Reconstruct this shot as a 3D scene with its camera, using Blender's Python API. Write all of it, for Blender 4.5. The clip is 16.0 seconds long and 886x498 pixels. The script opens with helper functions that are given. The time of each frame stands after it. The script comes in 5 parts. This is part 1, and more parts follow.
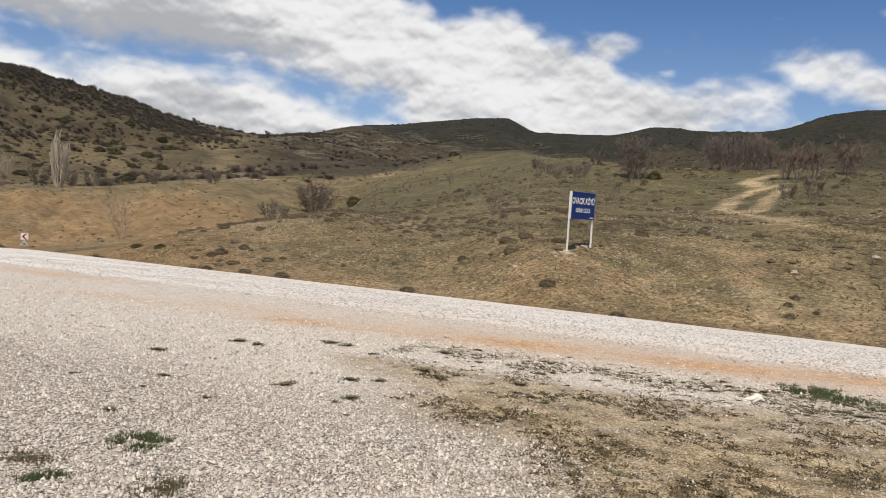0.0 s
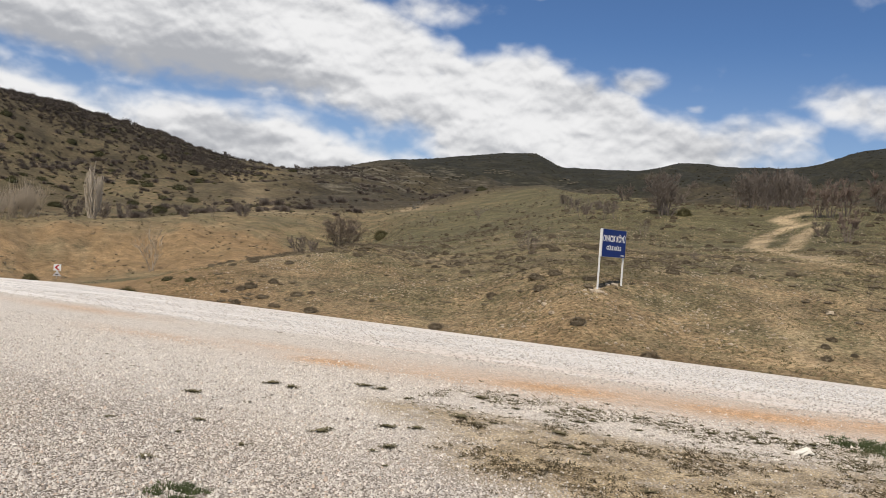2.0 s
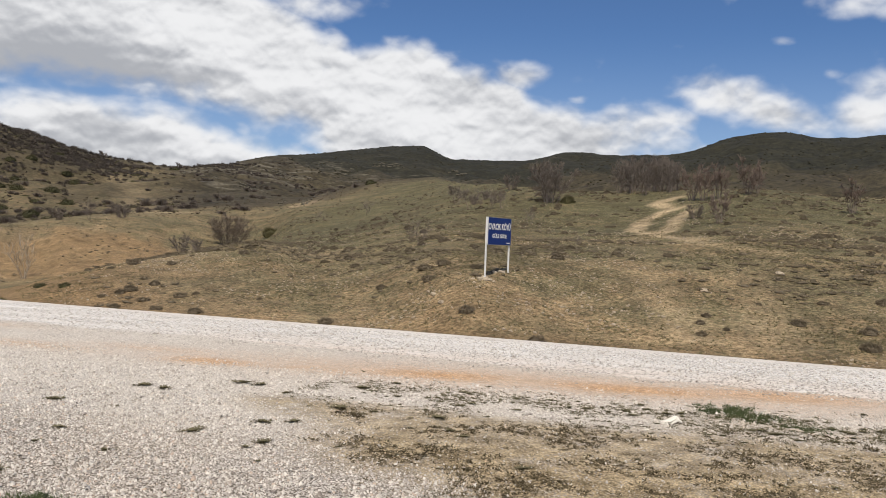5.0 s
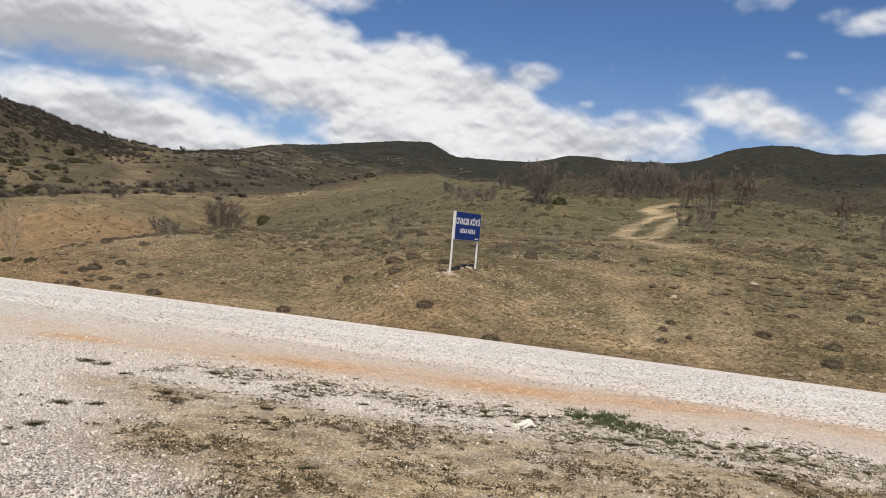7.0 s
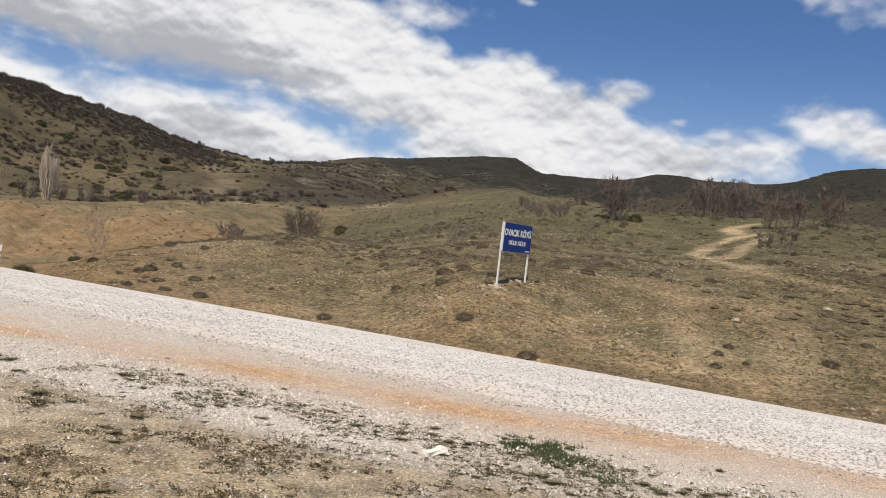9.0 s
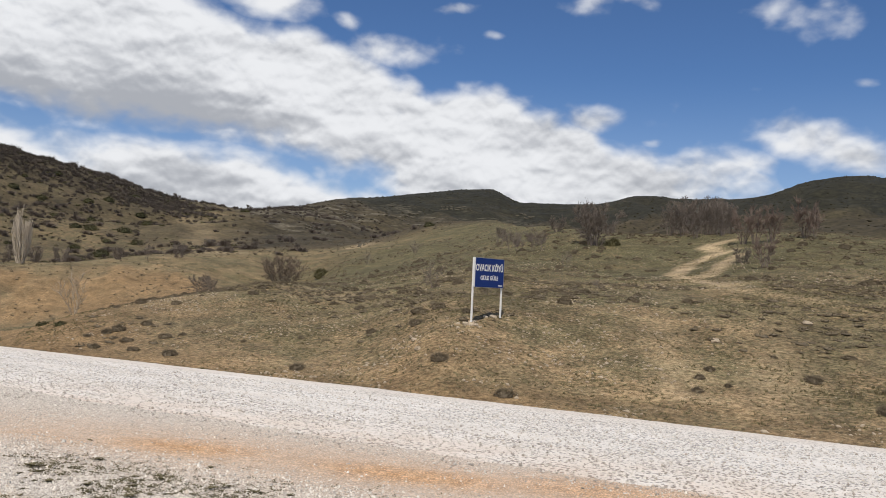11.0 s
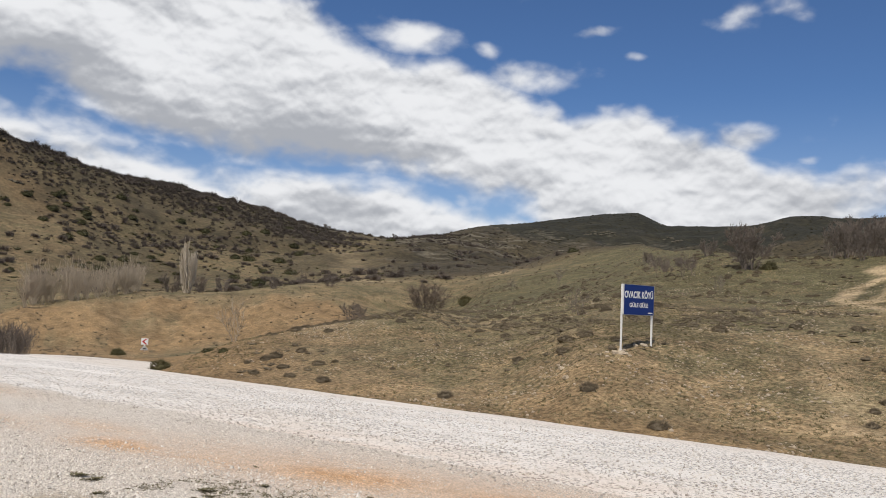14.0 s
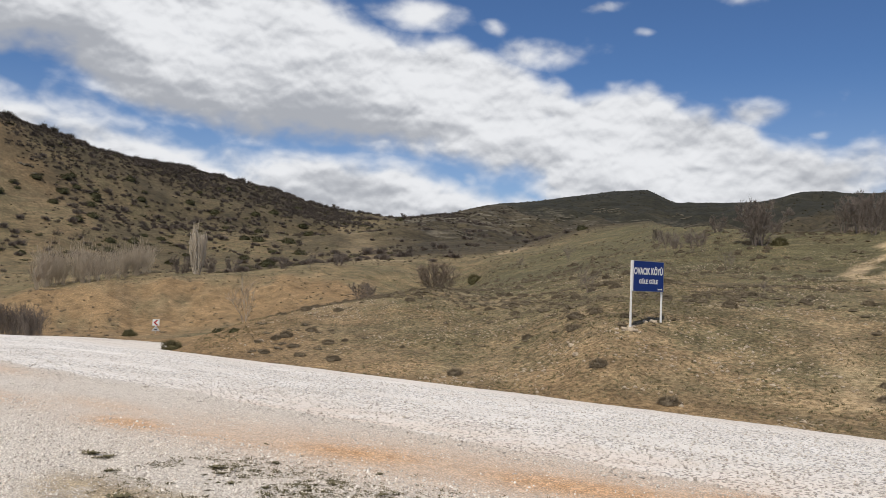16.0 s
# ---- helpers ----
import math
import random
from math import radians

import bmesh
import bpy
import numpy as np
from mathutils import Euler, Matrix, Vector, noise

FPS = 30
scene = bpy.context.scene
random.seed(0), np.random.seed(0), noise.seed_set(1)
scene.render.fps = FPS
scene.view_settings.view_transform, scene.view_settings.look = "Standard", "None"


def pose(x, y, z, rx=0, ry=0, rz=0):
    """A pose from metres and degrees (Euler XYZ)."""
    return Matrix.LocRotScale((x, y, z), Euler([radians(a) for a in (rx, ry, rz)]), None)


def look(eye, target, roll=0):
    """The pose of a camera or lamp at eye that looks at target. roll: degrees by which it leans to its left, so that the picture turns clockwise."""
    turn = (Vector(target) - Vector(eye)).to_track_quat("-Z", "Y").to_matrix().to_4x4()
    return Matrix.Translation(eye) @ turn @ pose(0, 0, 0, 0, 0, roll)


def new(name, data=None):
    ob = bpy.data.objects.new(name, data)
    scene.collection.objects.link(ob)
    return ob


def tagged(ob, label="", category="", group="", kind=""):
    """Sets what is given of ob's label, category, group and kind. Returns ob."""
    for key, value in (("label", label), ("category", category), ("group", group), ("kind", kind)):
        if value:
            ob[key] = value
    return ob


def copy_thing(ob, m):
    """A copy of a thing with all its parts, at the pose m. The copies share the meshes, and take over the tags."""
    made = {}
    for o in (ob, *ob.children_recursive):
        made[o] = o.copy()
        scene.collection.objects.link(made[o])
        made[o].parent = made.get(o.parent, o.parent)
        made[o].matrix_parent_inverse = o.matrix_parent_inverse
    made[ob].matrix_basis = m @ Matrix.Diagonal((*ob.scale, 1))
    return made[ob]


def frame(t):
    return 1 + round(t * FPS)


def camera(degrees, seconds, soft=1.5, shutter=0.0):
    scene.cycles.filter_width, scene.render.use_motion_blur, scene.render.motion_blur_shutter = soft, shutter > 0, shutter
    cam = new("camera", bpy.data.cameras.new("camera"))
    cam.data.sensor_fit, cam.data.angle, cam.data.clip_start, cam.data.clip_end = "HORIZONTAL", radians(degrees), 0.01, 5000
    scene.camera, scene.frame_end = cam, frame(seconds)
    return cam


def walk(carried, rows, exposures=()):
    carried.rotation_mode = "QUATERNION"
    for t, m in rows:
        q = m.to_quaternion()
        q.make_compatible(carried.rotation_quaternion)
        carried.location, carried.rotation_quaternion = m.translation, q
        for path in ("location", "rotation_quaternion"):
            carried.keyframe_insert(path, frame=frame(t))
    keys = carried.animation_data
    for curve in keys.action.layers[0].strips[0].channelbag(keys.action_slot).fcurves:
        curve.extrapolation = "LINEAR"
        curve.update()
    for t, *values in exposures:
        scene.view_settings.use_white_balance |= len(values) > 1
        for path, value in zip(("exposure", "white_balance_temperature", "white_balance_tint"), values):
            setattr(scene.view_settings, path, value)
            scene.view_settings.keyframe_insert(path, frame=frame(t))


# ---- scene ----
cam = camera(56.0, 16.0, soft=0.8)
PATH = [
    (0, (1.769, -0.445, 1.549), (0.916, 1.362, 1.466), 3.6),
    (0.5, (1.755, -0.425, 1.59), (0.95, 1.406, 1.529), 4.9),
    (1, (1.69, -0.409, 1.608), (0.871, 1.416, 1.564), 5.6),
    (1.5, (1.642, -0.398, 1.63), (0.76, 1.397, 1.602), 5.3),
    (2, (1.616, -0.402, 1.632), (0.701, 1.376, 1.626), 4.1),
    (2.5, (1.62, -0.427, 1.624), (0.724, 1.361, 1.62), 3.0),
    (3, (1.582, -0.41, 1.606), (0.663, 1.366, 1.597), 2.7),
    (3.5, (1.555, -0.385, 1.615), (0.565, 1.353, 1.596), 3.1),
    (4, (1.604, -0.396, 1.619), (0.638, 1.355, 1.585), 3.4),
    (4.5, (1.647, -0.36, 1.614), (0.806, 1.454, 1.589), 3.1),
    (5, (1.752, -0.283, 1.582), (1.074, 1.598, 1.574), 2.0),
    (5.2, (1.844, -0.244, 1.544), (1.213, 1.653, 1.541), 1.7),
    (7.3, (2.972, 0.979, 1.513), (2.255, 2.846, 1.495), 5.9),
    (7.5, (3.074, 1.115, 1.529), (2.321, 2.968, 1.509), 6.5),
    (8, (3.26, 1.549, 1.515), (2.444, 3.375, 1.49), 8.0),
    (8.5, (3.421, 1.909, 1.494), (2.572, 3.721, 1.49), 6.7),
    (9, (3.658, 2.229, 1.481), (2.788, 4.03, 1.483), 6.6),
    (9.5, (3.831, 2.534, 1.542), (2.952, 4.33, 1.548), 7.4),
    (9.7, (3.875, 2.686, 1.585), (2.998, 4.484, 1.595), 6.5),
    (11.8, (3.817, 2.889, 1.701), (2.944, 4.682, 1.849), 1.4),
    (12, (3.803, 2.873, 1.716), (2.882, 4.642, 1.874), 1.6),
    (12.5, (3.69, 2.908, 1.713), (2.64, 4.602, 1.875), 2.3),
    (13, (3.724, 2.876, 1.716), (2.625, 4.54, 1.87), 2.6),
    (13.5, (3.718, 2.879, 1.711), (2.593, 4.526, 1.859), 2.5),
    (14, (3.727, 2.892, 1.704), (2.591, 4.532, 1.841), 2.4),
    (14.5, (3.728, 2.913, 1.697), (2.593, 4.556, 1.814), 2.5),
    (15, (3.694, 2.952, 1.684), (2.55, 4.589, 1.782), 2.2),
    (15.5, (3.715, 2.938, 1.686), (2.564, 4.571, 1.776), 1.9),
    (16, (3.708, 2.936, 1.678), (2.554, 4.568, 1.764), 1.9),
]
walk(cam, [(t, look(eye, target, roll)) for t, eye, target, roll in PATH], [(0, 0.0, 6560, 10), (5, 0.0, 6450, 10), (9.5, 0.03, 6500, 10), (12, -0.07, 6250, 10), (14.5, -0.03, 6400, 10), (16, -0.06, 6350, 10)])

# ---- world and sun ----
SUN_AZ, SUN_EL = 163.0, 56.0          # compass degrees from +y towards +x, and height
world = bpy.data.worlds.new("sky")
scene.world = world
world.use_nodes = True


class Nodes:
    """Short-hand to wire shader nodes."""

    def __init__(self, tree):
        self.t = tree
        tree.nodes.clear()

    def n(self, kind, ins=None, **props):
        node = self.t.nodes.new(kind)
        for k, v in props.items():
            setattr(node, k, v)
        for k, v in (ins or {}).items():
            sock = node.inputs[k]
            if isinstance(v, bpy.types.NodeSocket):
                self.t.links.new(v, sock)
            else:
                sock.default_value = v
        return node

    def m(self, op, a, b=0.0, c=None, clamp=False):
        ins = {0: a, 1: b}
        if c is not None:
            ins[2] = c
        return self.n("ShaderNodeMath", ins, operation=op, use_clamp=clamp).outputs[0]

    def v(self, op, a, b=(0, 0, 0)):
        return self.n("ShaderNodeVectorMath", {0: a, 1: b}, operation=op).outputs[0]

    def noise(self, vec, scale, detail=4.0, rough=0.55, dist=0.0):
        return self.n("ShaderNodeTexNoise", {"Vector": vec, "Scale": scale, "Detail": detail, "Roughness": rough, "Distortion": dist}).outputs[0]

    def ramp(self, fac, lo, hi, a=0.0, b=1.0):
        return self.n("ShaderNodeMapRange", {0: fac, 1: lo, 2: hi, 3: a, 4: b}, interpolation_type="SMOOTHSTEP").outputs[0]

    def mix(self, fac, a, b, blend="MIX"):
        node = self.n("ShaderNodeMix", data_type="RGBA", blend_type=blend)
        for sock, val in ((node.inputs[0], fac), (node.inputs[6], a), (node.inputs[7], b)):
            if isinstance(val, bpy.types.NodeSocket):
                self.t.links.new(val, sock)
            else:
                sock.default_value = (*val, 1.0) if isinstance(val, tuple) and len(val) == 3 else val
        return node.outputs[2]


def build_sky():
    w = Nodes(world.node_tree)
    sky = w.n("ShaderNodeTexSky", sky_type="NISHITA", sun_disc=False, sun_elevation=radians(SUN_EL), sun_rotation=radians(SUN_AZ), altitude=1200.0, air_density=1.0, dust_density=0.4, ozone_density=2.0).outputs[0]
    d = w.n("ShaderNodeTexCoord").outputs["Generated"]
    sep = w.n("ShaderNodeSeparateXYZ", {0: d})
    x, y, z = sep.outputs
    az = w.m("MULTIPLY", w.m("ARCTAN2", x, y), 57.29578)
    el = w.m("MULTIPLY", w.m("ARCSINE", z), 57.29578)

    def outline(points):
        """A line of heights over the bearings, both in degrees."""
        ramp = w.n("ShaderNodeValToRGB", {0: w.n("ShaderNodeMapRange", {0: az, 1: -80.0, 2: 20.0}).outputs[0]}).color_ramp
        while len(ramp.elements) < len(points):
            ramp.elements.new(0.5)
        for el_, (a, e) in zip(ramp.elements, points):
            el_.position = (a + 80.0) / 100.0
        for i, (a, e) in enumerate(points):
            ramp.elements[i].color = (e / 30.0, e / 30.0, e / 30.0, 1.0)
        return w.m("MULTIPLY", w.n("ShaderNodeSeparateColor", {0: w.t.nodes[-1].outputs[0]}).outputs[0], 30.0)

    top = outline([(-78, 25), (-50, 21.2), (-45.8, 19.8), (-43.8, 18.6), (-41, 17.9), (-39, 16.8), (-34.6, 16.5), (-31.2, 15.2), (-27.4, 13.8), (-26.4, 12.8), (-24.3, 13.4), (-21.7, 13.4), (-19, 12.3), (-15.6, 11.6), (-14.2, 10.2), (-10.5, 9.5), (-5, 8.9), (-3, 7.4), (0, 4)])
    base = outline([(-78, 13), (-61.6, 13), (-59.6, 12.8), (-57.6, 11.7), (-55, 10.35), (-52, 9.9), (-49.7, 9.5), (-43.7, 9.3), (-38.2, 8.9), (-35.5, 8.5), (-34, 7.8), (-30.3, 7.5), (-28.3, 6.3), (-26, 4), (0, 4)])
    low_top = outline([(-78, 11), (-60.8, 11), (-58.5, 10.6), (-55.8, 9.8), (-53, 9.0), (-50, 8.2), (-47.7, 8.1), (-45, 8.7), (-39, 8.7), (-36.2, 8.1), (-34.6, 7.4), (-33, 6.4), (-30, 6.0), (-26, 4.5), (-20, 0)])
    flat = w.n("ShaderNodeCombineXYZ", {0: w.m("MULTIPLY", az, 0.125), 1: w.m("MULTIPLY", el, 0.19), 2: 0.0}).outputs[0]
    big = w.noise(flat, 1.5, 6.0, 0.48, 0.15)
    lumps = w.noise(flat, 4.4, 3.0, 0.42, 0.2)
    depth = w.m("SUBTRACT", top, el)
    low_depth = w.m("SUBTRACT", low_top, el)
    main = w.m("MINIMUM", w.m("MULTIPLY", depth, 0.75), w.m("MULTIPLY", w.m("SUBTRACT", el, base), 0.55))
    main = w.m("MINIMUM", main, w.ramp(az, -14.0, -5.0, 1.6, 0.12))
    under = w.m("MINIMUM", w.m("MULTIPLY", low_depth, 0.6), w.ramp(az, -62.0, -52.0, 0.75, 1.2))
    # single puffs: centre az, el, half sizes, tilt (right side down), weight
    puffs = [(-38.1, 18.1, 3.2, 1.2, 2, 1.05), (-28.9, 15.6, 3.0, 1.1, 0, 0.9), (-15.2, 11.6, 2.3, 1.0, 0, 1.05), (-1.2, 10.1, 3.0, 1.3, 12, 1.2), (2.2, 8.9, 3.0, 1.1, 14, 1.1),
             (7.6, 9.1, 3.2, 1.7, 0, 1.0), (-4.6, 8.9, 2.0, 0.9, 16, 0.82)]
    wisps = [(-32.3, 17.6, 0.9, 0.6, 30, 0.75), (-24.7, 18.7, 1.8, 0.4, -5, 0.62), (-21.8, 17.0, 0.8, 0.3, 0, 0.55), (-10.9, 10.1, 0.9, 0.4, 0, 0.7), (-15.6, 19.3, 1.4, 0.9, 0, 0.72),
             (-11.8, 19.4, 1.9, 0.9, 20, 0.74), (-1.4, 17.9, 3.2, 1.2, 8, 0.75), (7.2, 15.5, 4.2, 1.0, 5, 0.75), (2.2, 13.5, 0.9, 0.35, 0, 0.58), (4.8, 11.4, 0.9, 0.35, 0, 0.55),
             (-33.7, 7.4, 0.8, 0.9, 0, 0.72), (-7.2, 7.6, 1.6, 0.7, 0, 0.66)]
    total = w.m("MAXIMUM", main, under)
    puffy = None
    for a, e, sa, se, tilt, weight in puffs + wisps:
        c, s = math.cos(radians(tilt)), math.sin(radians(tilt))
        da, de = w.m("SUBTRACT", az, float(a)), w.m("SUBTRACT", el, float(e))
        u = w.m("MULTIPLY_ADD", da, c / sa, w.m("MULTIPLY", de, -s / sa))
        q = w.m("MULTIPLY_ADD", da, s / se, w.m("MULTIPLY", de, c / se))
        r2 = w.m("MULTIPLY_ADD", u, u, w.m("MULTIPLY", q, q))
        one = w.m("MULTIPLY_ADD", w.m("EXPONENT", w.m("MULTIPLY", r2, -0.7)), weight * 1.5, -0.9)
        puffy = one if puffy is None else w.m("MAXIMUM", puffy, one)
    total = w.m("MAXIMUM", total, puffy)
    # the cloud cover goes on above and behind the view
    out_view = w.ramp(el, 24.0, 34.0, -1.0, -0.12)
    behind = w.ramp(w.m("ABSOLUTE", w.m("ADD", az, 25.0)), 50.0, 75.0, -1.0, -0.12)
    total = w.m("MINIMUM", w.m("MAXIMUM", total, w.m("MAXIMUM", out_view, behind)), 1.3)
    dens = w.m("MULTIPLY_ADD", w.m("SUBTRACT", big, 0.5), 2.6, w.m("MULTIPLY_ADD", w.m("SUBTRACT", lumps, 0.5), 1.2, total))
    mask = w.ramp(dens, -0.48, 0.85)
    # white billows on top, flat grey undersides
    above = w.noise(w.v("ADD", flat, (0.02, 0.13, 0.0)), 1.5, 6.0, 0.48, 0.15)
    above2 = w.noise(w.v("ADD", flat, (0.0, 0.055, 0.0)), 4.4, 3.0, 0.42, 0.2)
    streaks = w.noise(w.v("MULTIPLY", flat, (0.75, 1.6, 1.0)), 1.05, 3.0, 0.44, 0.2)
    deep = w.m("MULTIPLY", w.ramp(w.m("SUBTRACT", el, base), 5.5, 0.8), w.ramp(az, -48.0, -26.0, 0.80, 0.30))
    deep = w.m("MULTIPLY", deep, w.ramp(w.m("SUBTRACT", el, base), -0.6, 0.4))
    deep = w.m("MAXIMUM", deep, w.m("MULTIPLY", w.ramp(low_depth, 0.8, 3.2), w.m("MULTIPLY", w.ramp(w.m("SUBTRACT", el, base), 0.4, -0.6), 0.55)))
    grey = w.m("MULTIPLY_ADD", w.m("SUBTRACT", above, big), 2.0, w.m("MULTIPLY_ADD", w.m("SUBTRACT", above2, lumps), 1.7, w.m("MULTIPLY_ADD", w.m("SUBTRACT", streaks, 0.5), 2.3, deep)))
    lit = w.ramp(grey, -0.32, 0.92)
    shade = w.mix(lit, (10.2, 10.2, 10.25), (5.0, 5.15, 5.5))
    colour = w.mix(mask, w.mix(w.ramp(el, 3.0, 15.0, 0.22, 0.0), w.mix(1.0, sky, (0.62, 0.80, 1.03), "MULTIPLY"), (7.4, 7.8, 8.4)), shade)
    bg = w.n("ShaderNodeBackground", {0: colour, 1: 0.085})
    w.t.links.new(bg.outputs[0], w.n("ShaderNodeOutputWorld").inputs[0])


build_sky()
sun = new("sun", bpy.data.lights.new("sun", "SUN"))
sun.data.energy, sun.data.angle, sun.data.color = 4.1, radians(0.53), (1.0, 0.905, 0.765)
sa, se = radians(SUN_AZ), radians(SUN_EL)
sun.matrix_world = look((math.sin(sa) * math.cos(se) * 60, math.cos(sa) * math.cos(se) * 60, math.sin(se) * 60), (0, 0, 0))

# ---- the lie of the land ----
# Along each bearing from the lay-by the land is a smooth line through these contours:
# bearing, distance, height of each.
CX, CY, EYE = 2.0, 1.0, 1.5
TOE = [(-75, 50, -5.0), (-62, 42, -2.9), (-54, 38, -2.6), (-41, 28, -1.7), (-25, 22.5, -1.55), (-8, 20.6, -1.5), (12, 20.6, -1.45), (30, 23, -1.4)]
SHOULDER = [(-75, 66, -5.4), (-60, 60, -4.3), (-55, 48, -3.3), (-52, 42, -2.35), (-48, 43, -1.5), (-45, 45, -0.7), (-42, 48, -0.15), (-39, 51, 0.35), (-36, 54, 0.95), (-33, 56, 1.35), (-29, 50, 0.7), (-19, 31, 0.55), (-10, 38, 1.3), (0, 40, 1.6), (12, 42, 1.5), (30, 45, 1.5)]
DIP = [(-75, 100, -6.5), (-60, 106, -5.35), (-52, 108, -5.3), (-47, 104, -4.2), (-42, 100, -2.6), (-38, 112, -0.9), (-34, 124, -0.2), (-30, 100, 2.4), (-19, 64, 3.2), (-8, 66, 3.5), (0, 60, 3.9), (12, 62, 3.6), (30, 66, 3.5)]
BROW = [(-75, 122, -5.0), (-63, 124, -3.0), (-60.5, 126, -1.8), (-58, 130, -0.4), (-54, 134, 0.8), (-50, 139, 1.9), (-47, 142, 2.8), (-43.6, 146, 3.9), (-40, 158, 5.1), (-36, 172, 6.4), (-32.6, 178, 7.4), (-29, 172, 8.8), (-23, 142, 9.6), (-18.9, 140, 12.1), (-15, 104, 9.1), (-11.7, 100, 8.6), (-8, 98, 8.5), (0, 95, 8.6), (2, 95, 8.5), (5, 93, 7.8), (8, 93, 7.7), (30, 95, 6.5)]
VALLEY = [(-75, 215, 3.0), (-61, 215, 2.6), (-50, 215, 3.0), (-42, 205, 6.2), (-36, 205, 9.0), (-29, 235, 13.6), (-26.5, 238, 17.2), (-24, 236, 19.2), (-21, 232, 20.0), (-17, 205, 12.0), (-15, 190, 5.0), (-8, 190, 0.0), (0, 190, -4.0), (12, 190, -6.0), (30, 190, -6.0)]
RISE = [(-75, 290, 34.0), (-61, 285, 24.0), (-50, 310, 19.0), (-42, 320, 17.0), (-37, 320, 19.5), (-29, 350, 18.0), (-22, 400, 22.0), (-15, 450, 28.0), (-8, 480, 36.0), (0, 500, 42.0), (12, 500, 42.0), (30, 500, 40.0)]
# skyline: bearing, distance, degrees above level
SKYLINE = [(-85, 330, 11.5), (-75, 330, 11.2), (-67, 335, 10.2), (-63.5, 345, 9.4), (-60.4, 360, 8.7), (-57, 375, 7.65), (-53.6, 395, 7.15), (-50, 410, 6.6), (-46.2, 425, 5.8), (-42.4, 445, 4.85), (-38.5, 480, 4.4),
           (-35, 570, 4.85), (-32, 700, 5.55), (-29, 800, 5.85), (-25.2, 900, 6.4), (-21.7, 960, 6.7), (-19.4, 960, 5.87), (-14.8, 950, 5.8), (-11.2, 900, 6.5), (-8.3, 900, 6.3), (-4.4, 920, 6.4), (-0.7, 900, 7.55),
           (2, 900, 7.8), (4.9, 900, 7.35), (8, 900, 7.5), (15, 900, 7.6), (30, 900, 7.2)]
CREST = [(a, r, EYE + r * math.tan(radians(e - (0.22 if r > 520 else 0.03)))) for a, r, e in SKYLINE]


def slopes(x, y):
    """Tangents of a curve through knots that never overshoots."""
    h, d = np.diff(x), np.diff(y) / np.diff(x)
    m = np.zeros_like(y)
    same = d[1:] * d[:-1] > 0
    w1, w2 = 2 * h[1:] + h[:-1], h[1:] + 2 * h[:-1]
    m[1:-1][same] = ((w1 + w2)[same]) / (w1[same] / d[:-1][same] + w2[same] / d[1:][same])
    m[0], m[-1] = d[0], d[-1]
    return m


def smooth_line(x, y, at):
    x, y, at = np.asarray(x, float), np.asarray(y, float), np.asarray(at, float)
    m, at = slopes(x, y), np.clip(at, x[0], x[-1])
    i = np.clip(np.searchsorted(x, at) - 1, 0, len(x) - 2)
    h = x[i + 1] - x[i]
    t = (at - x[i]) / h
    return (1 + 2 * t) * (1 - t) ** 2 * y[i] + t * (1 - t) ** 2 * h * m[i] + t * t * (3 - 2 * t) * y[i + 1] + t * t * (t - 1) * h * m[i + 1]


def contour_knots(az):
    """Distances and heights of the contours along one bearing."""
    rs, zs = [], []
    for line in (TOE, SHOULDER, DIP, BROW, VALLEY, RISE, CREST):
        a, r, z = zip(*line)
        rs.append(float(smooth_line(a, r, az)))
        zs.append(float(smooth_line(a, z, az)))
    return np.array(rs + [rs[-1] * 1.5, 4000.0]), np.array(zs + [zs[-1] * 0.75, 60.0])


# the road's middle line: x, y and height
ROAD = [(400, 9.5, -4.0), (120, 7.5, -1.2), (40, 11.7, -0.50), (5, 13.6, -0.215), (-6, 14.05, -0.19), (-15, 14.3, -0.185), (-21, 14.7, -0.20), (-26, 16.6, -0.55), (-34, 24.5, -1.95), (-42, 33, -2.85), (-50, 40, -3.35), (-62, 46, -4.1), (-74, 48, -4.6), (-90, 46, -5.3), (-130, 36, -7.0), (-180, 24, -8.5)]
ROAD_HALF = 2.9
CAMBER = 0.064


def road_curve():
    p = np.array(ROAD, float)
    s = np.r_[0, np.cumsum(np.hypot(*np.diff(p[:, :2], axis=0).T))]
    at = np.concatenate([np.arange(0, 360, 6.0), np.arange(360, s[-1], 0.8)])
    return np.stack([smooth_line(s, p[:, i], at) for i in range(3)], 1)


ROAD_PTS = road_curve()
ROAD_DIR = np.gradient(ROAD_PTS[:, :2], axis=0)
ROAD_DIR /= np.linalg.norm(ROAD_DIR, axis=1)[:, None]


def by_road_row(x, y):
    """by_road() for arrays."""
    near = np.argmin((ROAD_PTS[:, 0][None] - x[:, None]) ** 2 + (ROAD_PTS[:, 1][None] - y[:, None]) ** 2, 1)
    tx, ty = ROAD_DIR[near].T
    return ty * (x - ROAD_PTS[near, 0]) - tx * (y - ROAD_PTS[near, 1]), ROAD_PTS[near, 2]


def by_road(x, y):
    """Distance from the road's middle (above 0 on the hill side) and the road's height there."""
    near = np.argmin((ROAD_PTS[:, 0] - x) ** 2 + (ROAD_PTS[:, 1] - y) ** 2)
    off = np.array([x, y]) - ROAD_PTS[near, :2]
    tx, ty = ROAD_DIR[near]
    return ty * off[0] - tx * off[1], ROAD_PTS[near, 2]


def step(x, lo, hi):
    t = min(max((x - lo) / (hi - lo), 0.0), 1.0)
    return t * t * (3 - 2 * t)


